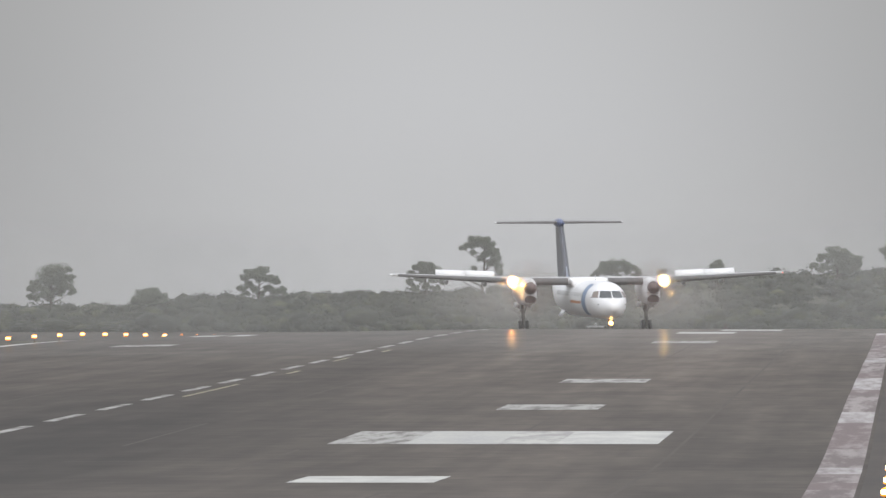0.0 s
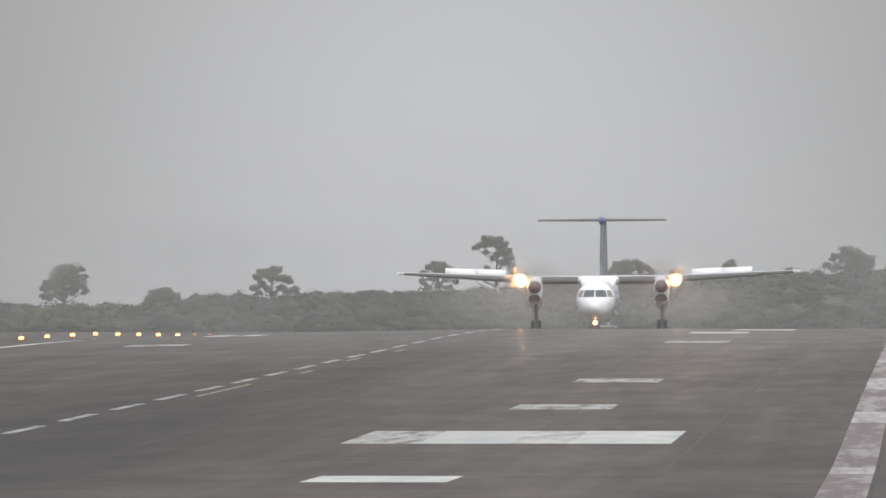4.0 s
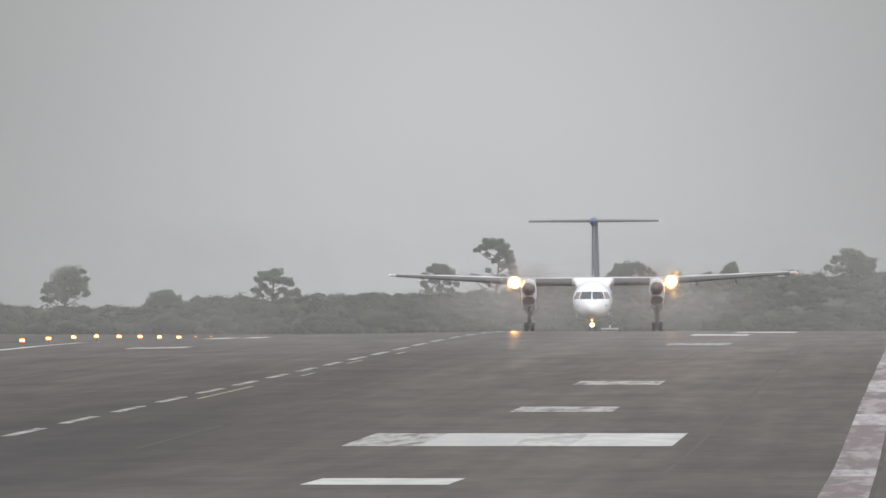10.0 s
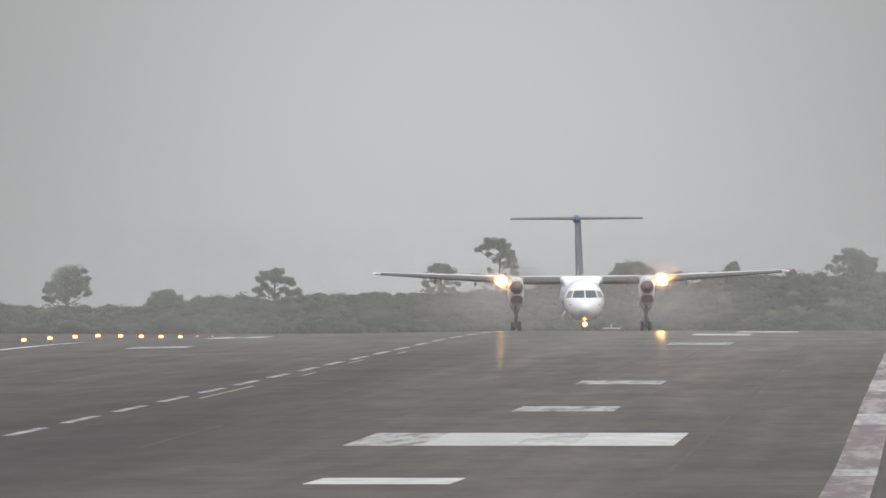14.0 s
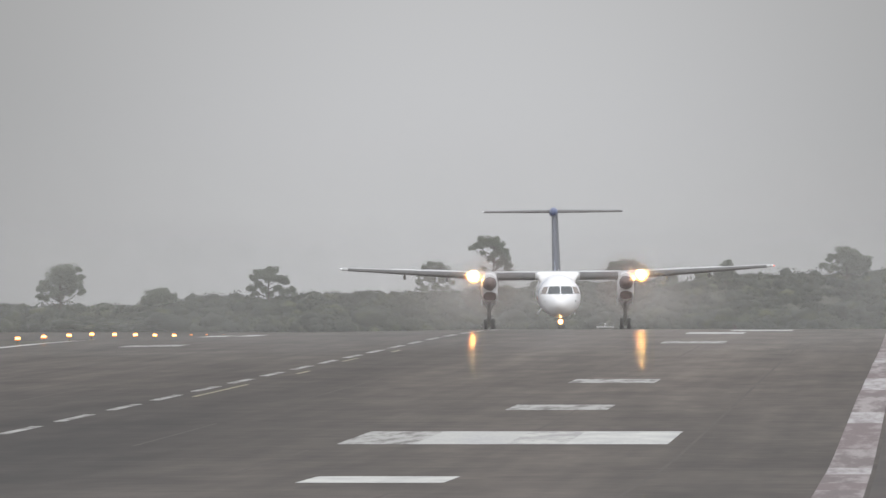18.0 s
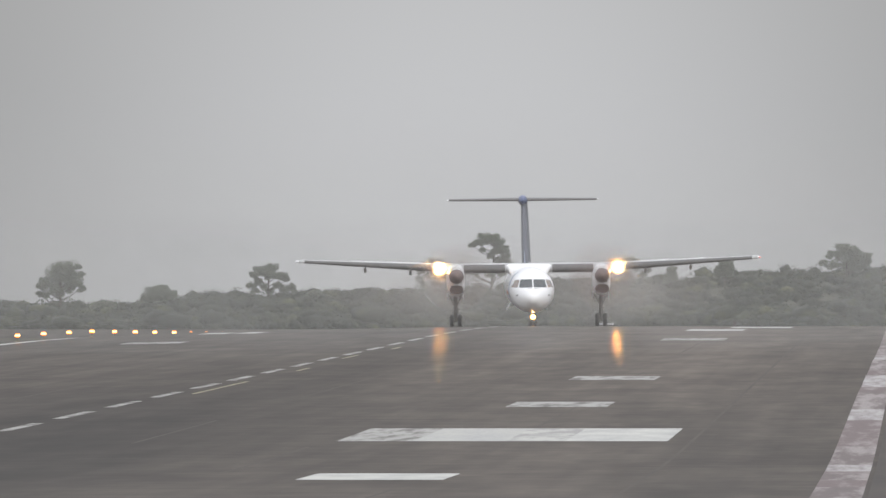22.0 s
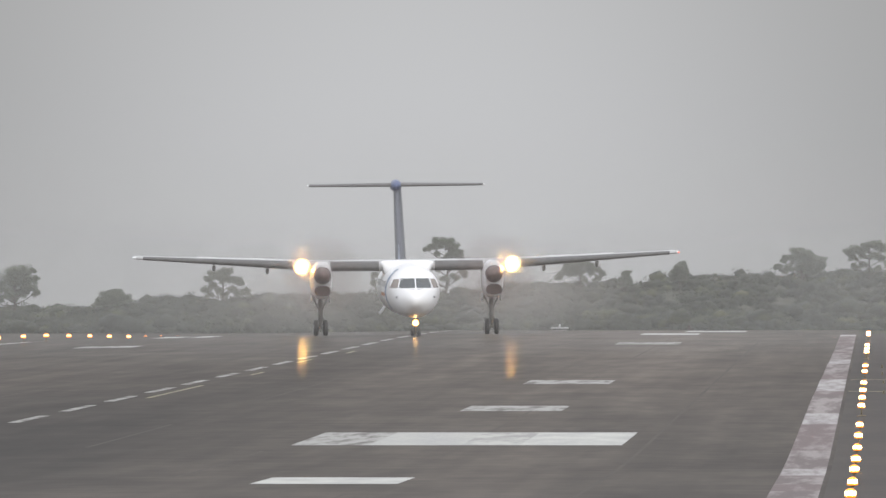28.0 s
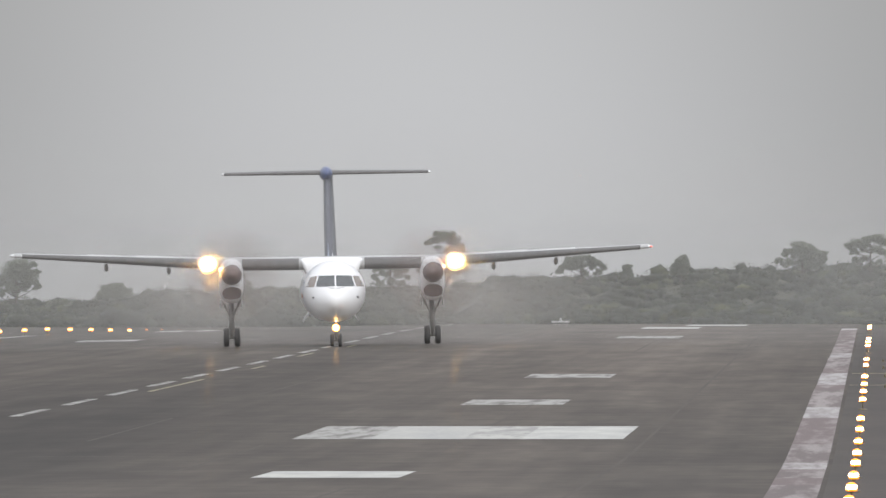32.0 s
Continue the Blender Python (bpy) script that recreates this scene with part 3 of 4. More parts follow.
def scrub():
    rng = np.random.default_rng(11)
    pts, sizes, cores, radii = [], [], [], []
    for k in range(2050):
        y = 2185 + 390 * rng.random() ** 1.2
        x = -66 + 106 * rng.random()
        if y < 2212 and rng.random() < 0.5:
            continue
        big = rng.random() ** 1.6
        h = (0.6 + 0.85 * big) * (1.5 if y < 2310 and rng.random() < 0.14 else 1.0)
        w = h * (1.0 + 0.7 * rng.random())
        z = land_z(x, y)
        for j in range(2 + int(rng.integers(0, 3))):
            c = (x + w * 0.65 * rng.normal(), y + w * 0.6 * rng.normal(), z + h * (0.30 + 0.35 * rng.random()))
            r = np.array((w * 0.72, w * 0.72, h * 0.62)) * (0.7 + 0.4 * rng.random())
            cores.append(c)
            radii.append(r * 0.56)
            for i in range(5):
                o = np.asarray(c) + r * np.clip(rng.normal(size=3), -1.4, 1.4) * (0.42, 0.42, 0.24)
                q = int(17 + 14 * big)
                pts.append(clump_points(rng, o, r * 0.48, q))
                sizes.append(0.05 + 0.06 * rng.random(q))
    leaves = new("scrub", leaf_mesh("scrub", np.concatenate(pts), np.concatenate(sizes), LEAVES, rng))
    tagged(leaves, "dense grey-green evergreen shrubs covering the rise", "shrubs", kind="stuff")
    inner = new("inner_foliage", body_mesh("inner_foliage", cores, radii, LEAVES, rng))
    inner.parent = leaves
    tagged(inner, kind="stuff")


# crowns of the larger trees, shaped to fit the camera's view: across, up and radius, in pixels of about five
# centimetres
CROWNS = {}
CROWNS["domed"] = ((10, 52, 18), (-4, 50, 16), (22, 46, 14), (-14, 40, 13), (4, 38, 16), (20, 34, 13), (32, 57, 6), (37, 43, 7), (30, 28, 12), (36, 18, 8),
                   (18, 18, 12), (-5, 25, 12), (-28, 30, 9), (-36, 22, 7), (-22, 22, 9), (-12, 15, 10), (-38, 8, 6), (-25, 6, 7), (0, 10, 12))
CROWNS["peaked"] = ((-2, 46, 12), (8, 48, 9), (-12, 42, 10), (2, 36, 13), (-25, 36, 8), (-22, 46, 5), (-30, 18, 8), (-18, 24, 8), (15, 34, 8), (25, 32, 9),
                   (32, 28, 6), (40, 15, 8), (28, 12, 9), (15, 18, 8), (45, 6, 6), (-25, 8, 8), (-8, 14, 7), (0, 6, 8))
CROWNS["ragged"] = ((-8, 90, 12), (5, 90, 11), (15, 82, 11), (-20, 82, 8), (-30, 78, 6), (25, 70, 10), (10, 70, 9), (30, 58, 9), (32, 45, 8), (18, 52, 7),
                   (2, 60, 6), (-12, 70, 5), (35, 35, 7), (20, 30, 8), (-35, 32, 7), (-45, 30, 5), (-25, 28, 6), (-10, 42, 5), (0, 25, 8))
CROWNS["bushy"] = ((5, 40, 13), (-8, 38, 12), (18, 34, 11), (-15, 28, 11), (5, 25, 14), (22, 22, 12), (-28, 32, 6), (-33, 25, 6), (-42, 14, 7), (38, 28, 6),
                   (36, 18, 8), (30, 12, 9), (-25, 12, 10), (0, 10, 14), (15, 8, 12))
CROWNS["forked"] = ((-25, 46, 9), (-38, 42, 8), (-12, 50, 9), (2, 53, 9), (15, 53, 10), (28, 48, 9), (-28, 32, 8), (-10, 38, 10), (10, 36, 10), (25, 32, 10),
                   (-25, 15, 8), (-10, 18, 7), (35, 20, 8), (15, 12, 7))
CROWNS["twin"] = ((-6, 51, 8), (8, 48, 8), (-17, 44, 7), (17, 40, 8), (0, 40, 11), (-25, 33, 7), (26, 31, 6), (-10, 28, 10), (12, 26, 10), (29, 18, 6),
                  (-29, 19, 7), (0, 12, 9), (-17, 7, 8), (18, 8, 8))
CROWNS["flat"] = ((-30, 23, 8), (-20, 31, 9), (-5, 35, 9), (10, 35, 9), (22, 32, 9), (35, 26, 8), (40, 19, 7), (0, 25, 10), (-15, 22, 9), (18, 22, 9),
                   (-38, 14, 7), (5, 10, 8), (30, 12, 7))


def tree(px, top, width, seed, style, label, y=2440.0, low=None):
    """A tree of the far rise, placed to fit the camera's view: px its place across, top its height above the datum, low
    the foot of its crown.
    """
    rng = np.random.default_rng(seed)
    base = land_z(px, y) - 0.1
    H = top - base
    s = 21.5                                              # view pixels in a metre at the trees' distance
    ob = thing("pine_tree" if style != "round" else "round_tree", label, "tree", pose(px, y, base))
    masses = []
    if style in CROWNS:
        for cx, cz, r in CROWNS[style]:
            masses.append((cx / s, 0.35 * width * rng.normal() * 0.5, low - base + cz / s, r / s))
    else:
        n = 9 if style == "small" else 22
        for i in range(n):
            u = (i + 0.5) / n
            half = width / 2 * ((1.0 - 0.75 * u) if style == "small" else math.sqrt(max(0.08, 1 - (1.1 * u) ** 2)))
            a = 2.4 * i
            r = width * (0.16 if style == "small" else 0.15)
            masses.append((half * 0.75 * math.cos(a), half * 0.75 * math.sin(a), H * (0.45 + 0.55 * u) - r * 0.7, r))
    lean = 0.12 * H if style == "ragged" else 0.05 * rng.normal()
    path = lambda u: Vector((lean * math.sin(1.5 * u) * 0.6, 0.03 * H * math.sin(3 * u), u * H * 0.93))
    rings = []
    for i in range(9):
        u = i / 8
        r = H * 0.020 * (1 - 0.85 * u) + 0.02
        c = path(u)
        rings.append([(c.x + r * math.cos(k * math.pi / 4), c.y + r * math.sin(k * math.pi / 4), c.z) for k in range(8)])
    part("trunk", loft(rings), BARK, ob)
    pts, sizes, cores, radii = [], [], [], []
    for cx, cy, cz, r in masses:
        c = Vector((cx, cy, cz))
        a = path(min(0.97, max(0.2, (cz - 0.55 * abs(cx)) / H)))
        mid = a.lerp(c, 0.55) + Vector((0, 0, -0.06 * (c - a).length))
        k = 0.010 * H
        limb = bmesh.new()
        rows = []
        for q, w in ((a, k + 0.012), (mid, k * 0.7 + 0.01), (c, 0.012)):
            rows.append([q + Vector((w * math.cos(j * 2.0944), 0.6 * w * math.sin(j * 2.0944), 0.8 * w * math.sin(j * 2.0944))) for j in range(3)])
        part("limb", loft(rows, bm=limb), BARK, ob)
        for j in range(11):
            o = np.array(c) + np.clip(rng.normal(size=3), -1.3, 1.3) * r * (0.50, 0.50, 0.40)
            e = np.array((r * 0.60, r * 0.60, r * 0.42)) * (0.65 + 0.6 * rng.random())
            if j < 5:
                cores.append(o)
                radii.append(e * 0.46)
            q = int(70 + 190 * min(1.0, r))
            pts.append(clump_points(rng, o, e * 1.02, q))
            sizes.append(0.026 + 0.036 * rng.random(q))
    crown = new("crown", leaf_mesh("crown", np.concatenate(pts), np.concatenate(sizes), NEEDLES, rng))
    crown.parent = ob
    inner = new("inner_crown", body_mesh("inner_crown", cores, radii, NEEDLES, rng, 0.3, "clump"))
    inner.parent = ob
    return ob


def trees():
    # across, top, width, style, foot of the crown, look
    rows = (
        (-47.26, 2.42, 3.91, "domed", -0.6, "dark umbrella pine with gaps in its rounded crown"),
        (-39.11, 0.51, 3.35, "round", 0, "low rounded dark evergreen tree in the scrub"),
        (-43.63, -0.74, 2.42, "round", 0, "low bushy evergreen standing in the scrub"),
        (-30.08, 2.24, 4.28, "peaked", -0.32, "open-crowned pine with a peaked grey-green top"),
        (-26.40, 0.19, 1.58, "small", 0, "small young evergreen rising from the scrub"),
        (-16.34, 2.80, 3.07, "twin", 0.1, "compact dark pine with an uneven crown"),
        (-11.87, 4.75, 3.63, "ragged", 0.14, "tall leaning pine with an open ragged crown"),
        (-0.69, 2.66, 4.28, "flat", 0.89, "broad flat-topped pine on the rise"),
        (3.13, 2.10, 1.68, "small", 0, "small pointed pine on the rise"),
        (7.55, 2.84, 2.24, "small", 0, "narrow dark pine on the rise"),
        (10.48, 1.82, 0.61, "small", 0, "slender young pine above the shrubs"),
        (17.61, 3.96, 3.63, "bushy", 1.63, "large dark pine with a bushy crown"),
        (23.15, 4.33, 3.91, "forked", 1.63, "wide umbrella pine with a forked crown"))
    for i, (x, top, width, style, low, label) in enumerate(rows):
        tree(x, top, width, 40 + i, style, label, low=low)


scrub()
trees()


def far_fixtures():
    y = 2128.0
    x = 1.02
    unit = thing("light_bar", "low pale grey approach light bar on short legs", "light bar", pose(x, y, runway_z(x, y) - 0.05))
    part("bar", box(-0.65, 0.65, -0.09, 0.09, 0.34, 0.47, 0.02), WING_GREY, unit)
    part("head", box(-0.07, 0.07, -0.07, 0.07, 0.47, 0.68, 0.02), WING_GREY, unit)
    part("panel", box(-0.42, 0.42, -0.06, 0.06, 0.12, 0.26, 0.02), WING_GREY, unit)
    for sx in (-0.5, 0.5):
        part("leg", tube((sx, 0, 0), (sx, 0, 0.36), 0.03, n=8), STEEL, unit)
    x = 10.34
    post = thing("marker_post", "short dark marker post at the runway end", "post", pose(x, y, runway_z(x, y) - 0.05))
    part("shaft", tube((0, 0, 0), (0, 0, 0.5), 0.07, 0.06), DARK, post)
    part("cap", turned([(0.5, 0.09), (0.56, 0.09), (0.6, 0.03)], "z", 12), DARK, post)
    first = None
    for x, y in ((24.08, 1150), (24.08, 1092), (24.12, 1030), (24.12, 965), (24.34, 972)):
        m = pose(x, y, runway_z(x, y) - 0.004)
        if first:
            copy_thing(first, m)
            continue
        first = thing("taxiway_marker", "small dark unlit taxiway marker lamp", "lamp", m, group="taxiway markers")
        part("base_plate", turned([(0.0, 0.055), (0.02, 0.055), (0.035, 0.03)], "z", 12), LAMP_CASE, first)
        part("lens", turned([(0.035, 0.025), (0.09, 0.03), (0.12, 0.012)], "z", 12), LAMP_CASE, first)


far_fixtures()


# ---- the aircraft ----
HULL_KEYS = [(-15.88, 1.97, 0.02, 0.02), (-15.85, 1.97, 0.16, 0.15), (-15.72, 1.98, 0.33, 0.31), (-15.45, 2.0, 0.53, 0.50), (-15.0, 2.01, 0.76, 0.72), (-14.4, 2.08, 0.97, 0.92),
             (-13.8, 2.18, 1.12, 1.09), (-13.0, 2.34, 1.26, 1.22), (-12.2, 2.39, 1.33, 1.31), (-11.2, 2.40, 1.355, 1.345), (-8.0, 2.40, 1.355, 1.345),
             (0.0, 2.40, 1.355, 1.345), (4.0, 2.40, 1.355, 1.345), (7.0, 2.50, 1.27, 1.24), (10.0, 2.75, 1.0, 0.98), (13.0, 3.0, 0.62, 0.62), (15.5, 3.2, 0.30, 0.32), (16.9, 3.3, 0.05, 0.06)]


def smoothed(keys, n=5):
    """Rows between the keys, by a smooth curve through them."""
    rows = []
    for i in range(len(keys) - 1):
        p = [keys[max(0, min(len(keys) - 1, i + k))] for k in (-1, 0, 1, 2)]
        for j in range(n):
            u = j / n
            y = p[1][0] + (p[2][0] - p[1][0]) * u
            row = [y]
            for c in (1, 2, 3):
                h = p[2][0] - p[1][0]
                m1 = (p[2][c] - p[0][c]) / max(1e-6, p[2][0] - p[0][0]) * h
                m2 = (p[3][c] - p[1][c]) / max(1e-6, p[3][0] - p[1][0]) * h
                row.append((2 * u ** 3 - 3 * u * u + 1) * p[1][c] + (u ** 3 - 2 * u * u + u) * m1 + (3 * u * u - 2 * u ** 3) * p[2][c] + (u ** 3 - u * u) * m2)
            rows.append(tuple(row))
    return rows + [keys[-1]]


HULL = smoothed(HULL_KEYS)


def hull_at(y):
    for a, b in zip(HULL, HULL[1:]):
        if a[0] <= y <= b[0]:
            u = (y - a[0]) / (b[0] - a[0])
            return [p + (q - p) * u for p, q in zip(a[1:], b[1:])]
    return HULL[-1][1:]


def hull_front(x, z):
    """Where a line along the fuselage first meets the nose at (x, z)."""
    y = -15.87
    while y < -8:
        zc, rx, rz = hull_at(y)
        if (x / rx) ** 2 + ((z - zc) / rz) ** 2 <= 1:
            return y
        y += 0.01
    return y


def nose_pane(corners, out=0.012):
    """A pane on the nose from four front-view corners (x, z), in order round it."""
    bm = bmesh.new()
    n, rows = 6, []
    for j in range(n + 1):
        v = j / n
        row = []
        for i in range(n + 1):
            u = i / n
            x = sum(w * c[0] for w, c in zip(((1 - u) * (1 - v), u * (1 - v), u * v, (1 - u) * v), corners))
            z = sum(w * c[1] for w, c in zip(((1 - u) * (1 - v), u * (1 - v), u * v, (1 - u) * v), corners))
            row.append(bm.verts.new((x, hull_front(x, z) - out, z)))
        rows.append(row)
    for a, b in zip(rows, rows[1:]):
        for i in range(n):
            bm.faces.new((a[i], a[i + 1], b[i + 1], b[i]))
    return bm


def band(y0, y1, a0, a1, side, out=0.008, slant=0.0, n=14, m=8):
    """A painted strip on the fuselage side between two angles from the horizontal."""
    bm = bmesh.new()
    rows = []
    for j in range(n + 1):
        a = radians(a0 + (a1 - a0) * j / n)
        row = []
        for i in range(m + 1):
            y = y0 + (y1 - y0) * i / m + slant * j / n
            zc, rx, rz = hull_at(y)
            row.append(bm.verts.new((side * (rx + out) * math.cos(a), y, zc + (rz + out) * math.sin(a))))
        rows.append(row)
    for p, q in zip(rows, rows[1:]):
        for i in range(m):
            bm.faces.new((p[i], p[i + 1], q[i + 1], q[i]))
    return bm


def foil(le, chord, thick, n=9):
    """An aerofoil outline, as (y from the leading edge back, z) with the upper side first."""
    up = []
    for i in range(n + 1):
        u = (1 - math.cos(math.pi * i / n)) / 2
        t = 5 * thick * (0.2969 * math.sqrt(u) - 0.126 * u - 0.3516 * u * u + 0.2843 * u ** 3 - 0.1015 * u ** 4)
        up.append((u, t))
    line = [(le + u * chord, t * chord * 1.15 + 0.02 * chord * math.sin(math.pi * u)) for u, t in up]
    line += [(le + u * chord, -t * chord * 0.85 + 0.02 * chord * math.sin(math.pi * u)) for u, t in reversed(up[1:-1])]
    return line


def wing_station(x):
    """Leading edge, chord, thickness and height of the wing at x metres out."""
    x = abs(x)
    if x < 4.42:
        return -2.05, 3.25, 0.182, 3.54
    u = (x - 4.42) / (13.95 - 4.42)
    return -2.05 + 0.75 * u, 3.25 - 1.75 * u, 0.182 - 0.052 * u, 3.54 + 0.58 * u


def wing_skin(x0, x1, n, grow=0.0, front=None):
    """The wing between two stations; front keeps that share of the chord, as a sleeve."""
    rings = []
    for i in range(n + 1):
        x = x0 + (x1 - x0) * i / n
        le, chord, thick, z = wing_station(x)
        ring = [(x, y - (grow if y < le + 0.1 * chord else 0), z + h + math.copysign(grow, h)) for y, h in foil(le, chord, thick)]
        if front:
            low = [p for p in ring[len(ring) // 2:] if p[1] <= le + front * chord]
            upp = [p for p in ring[:len(ring) // 2] if p[1] <= le + front * chord]
            ring = low + upp
        rings.append(ring)
    return loft(rings, closed=not front, cap=not front)


def wheel(name, plane, x, y, r, w):
    tyre = part(name, turned([(-w / 2, r * 0.62), (-w * 0.47, r * 0.86), (-w * 0.33, r * 0.975), (0, r), (w * 0.33, r * 0.975), (w * 0.47, r * 0.86), (w / 2, r * 0.62)], "x", 28), RUBBER, plane)
    tyre.matrix_basis = pose(x, y, r)
    part("rim", turned([(-w * 0.52, r * 0.22), (-w * 0.51, r * 0.60), (w * 0.51, r * 0.60), (w * 0.52, r * 0.22)], "x", 20), RIM, tyre)
    return tyre


def propeller(plane, x):
    hub = part("propeller", turned([(-0.62, 0.03), (-0.55, 0.14), (-0.38, 0.27), (-0.12, 0.39), (0.1, 0.425), (0.28, 0.425)], "y", 26), SPINNER, plane, "dark brown spinner of the propeller")
    hub.matrix_basis = pose(x, -4.35, 3.17)
    blade = None
    for k in range(6):
        if blade is None:
            rings = []
            for i in range(9):
                u = i / 8
                r = 0.36 + u * 1.69
                c = 0.07 + 0.11 * math.sin(math.pi * min(1, 0.18 + 0.62 * u)) * (1 - 0.75 * max(0.0, u - 0.6) / 0.4)
                th = 0.05 * (1 - 0.8 * u) + 0.006
                tw = radians(62 - 42 * u)
                ring = []
                for px, py in ((-c, 0), (-0.3 * c, th), (0.5 * c, th * 0.8), (c, 0), (0.5 * c, -th * 0.5), (-0.3 * c, -th * 0.6)):
                    ring.append((px * math.cos(tw) - py * math.sin(tw), px * math.sin(tw) + py * math.cos(tw), r))
                rings.append(ring)
            blade = part("blade", loft(rings), BLADE, hub)
        else:
            b = new("blade", blade.data)
            b.parent = hub
            b.matrix_basis = pose(0, 0, 0, 0, 60 * k, 0)
    return hub


def aircraft():
    plane = thing("airliner", "white twin-propeller airliner with a slate-blue T-tail, lights on", "airplane")
    moving = {"propeller": [], "wheel": [], "spoiler": []}
    part("fuselage", loft([oval(y, z, a, b, 40) for y, z, a, b in HULL]), WHITE, plane)
    for side in (-1, 1):
        part("livery_band", band(-10.85, -8.7, 58, -52, side, slant=0.7), BLUE, plane, "blue livery band behind the cockpit")
        part("livery_line", band(-8.2, -2.5, -4, -12, side, slant=0.4, n=4), ORANGE, plane, "orange livery line")
        part("windscreen", nose_pane([(side * 0.03, 2.64), (side * 0.86, 2.62), (side * 0.71, 3.11), (side * 0.03, 3.12)]), GLASS, plane)
        part("side_window", nose_pane([(side * 0.92, 2.62), (side * 1.275, 2.62), (side * 1.06, 3.06), (side * 0.77, 3.10)]), GLASS_SIDE, plane, "bronze tinted cockpit side window")
        part("wiper", tube((side * 0.07, hull_front(0.07, 2.55) - 0.02, 2.55), (side * 0.34, hull_front(0.34, 2.59) - 0.02, 2.59), 0.026, 0.014, n=6), RUBBER, plane)
        part("pitot_probe", tube((side * 0.93, hull_front(0.93, 2.16) + 0.05, 2.16), (side * 1.0, hull_front(0.93, 2.16) - 0.06, 2.16), 0.045, 0.03, n=8), RUBBER, plane)
        for k in range(18):
            if k in (0, 9):
                continue
            y = -9.6 + 0.86 * k
            part("cabin_window", band(y - 0.13, y + 0.13, 8, 22, side, out=0.012, n=2, m=2), GLASS, plane)
        # strakes under the rear fuselage
        part("ventral_strake", loft([[(side * 0.92, 3.2, 1.45), (side * 1.2, 3.5, 1.02), (side * 1.24, 3.5, 1.04), (side * 0.97, 3.2, 1.45)],
                                     [(side * 0.92, 5.2, 1.5), (side * 1.2, 5.0, 1.07), (side * 1.24, 5.0, 1.09), (side * 0.97, 5.2, 1.5)]]), WHITE, plane)
    saddle = loft([[(x * (1 - 0.30 * max(0.0, (zc + h - z) / (2 * h)) ** 1.2), y_, z) for x, y_, z in oval(y, zc, w, h, 40, k)] for y, zc, w, h, k in ((-2.45, 3.38, 1.33, 0.40, 7), (-2.3, 3.39, 1.40, 0.46, 8), (-1.4, 3.40, 1.43, 0.49, 8), (1.2, 3.40, 1.43, 0.49, 6), (2.6, 3.4, 1.3, 0.38, 4), (3.6, 3.35, 0.7, 0.15, 3))])
    part("wing_fairing", saddle, WHITE, plane)
    part("wing", wing_skin(-13.95, 13.95, 64), WING_GREY, plane, "light grey high wing")
    for side in (-1, 1):
        x = 4.42 * side
        part("deicing_boot", wing_skin(side * 1.44, side * 3.93, 6, 0.012, 0.16), BOOT, plane, "dark rubber boot of the inner leading edge")
        part("deicing_boot", wing_skin(side * 5.9, side * 13.6, 14, 0.010, 0.12), BOOT_GREY, plane, "grey boot of the outer leading edge")
        le, chord, thick, z = wing_station(13.95)
        part("wing_tip", loft([[(side * 13.94, y, z + h * 1.02) for y, h in foil(le, chord, thick)], [(side * 14.16, y, z + h * 0.4 + 0.02) for y, h in foil(le + 0.3, chord * 0.7, thick)]]), TIP_WHITE, plane, "white wing tip")
        part("tip_lamp", turned([(0, 0.05), (0.06, 0.05), (0.12, 0.015)], "x", 10, (side * 14.02, le + 0.15, z + 0.02)), TIP_RED if side > 0 else TIP_WHITE, plane)
        for fx in (7.15, 9.9):
            le, chord, thick, z = wing_station(fx)
            part("flap_fairing", loft([oval(y, z - 0.2 - dz, w, h, 14, 2, side * fx) for y, dz, w, h in ((le + 0.9, 0.0, 0.02, 0.02), (le + 1.3, 0.06, 0.09, 0.13), (le + 2.0, 0.12, 0.10, 0.17), (le + 2.8, 0.12, 0.07, 0.12), (le + 3.3, 0.05, 0.02, 0.03))]), WING_GREY, plane)
        # spoilers, each of two panels hinged on the upper side
        for sx0, sx1 in ((6.5, 8.62), (8.635, 10.75)):
            le, chord, thick, z = wing_station((sx0 + sx1) / 2)
            sp = part("spoiler", box(-(sx1 - sx0) / 2, (sx1 - sx0) / 2, 0.0, 0.46, -0.012, 0.014, 0.006), WHITE, plane, "white wing spoiler panel")
            moving["spoiler"].append((sp, side * (sx0 + sx1) / 2, le + 0.60 * chord, z + 0.105 * chord * thick / 0.165 + 0.012, side))
        # nacelle
        nac = [(-3.95, 2.92, 0.44, 0.86), (-3.8, 2.91, 0.48, 0.91), (-3.2, 2.90, 0.51, 0.95), (-2.0, 2.90, 0.54, 0.97), (0.0, 2.92, 0.54, 0.95), (2.2, 3.02, 0.46, 0.80), (4.0, 3.2, 0.30, 0.50), (5.4, 3.35, 0.06, 0.12)]
        part("nacelle", loft([oval(y, zc, a, b, 32, 2.8, x) for y, zc, a, b in nac]), WHITE, plane)
        part("spinner_ring", turned([(-4.04, 0.40), (-4.04, 0.44), (-3.9, 0.45)], "y", 26, (x, 0, 3.17)), DARK, plane)
        part("air_intake", loft([oval(y, 2.37, a, b, 24, 2.4, x) for y, a, b in ((-4.02, 0.36, 0.22), (-4.03, 0.40, 0.26), (-3.9, 0.42, 0.29))]), DARK, plane, "dark engine air intake")
        moving["propeller"].append((propeller(plane, x), x))
        # lamps: oversized glowing lenses, the landing lamp ringed with added glow to imitate halo
        le, chord, thick, z = wing_station(5.4)
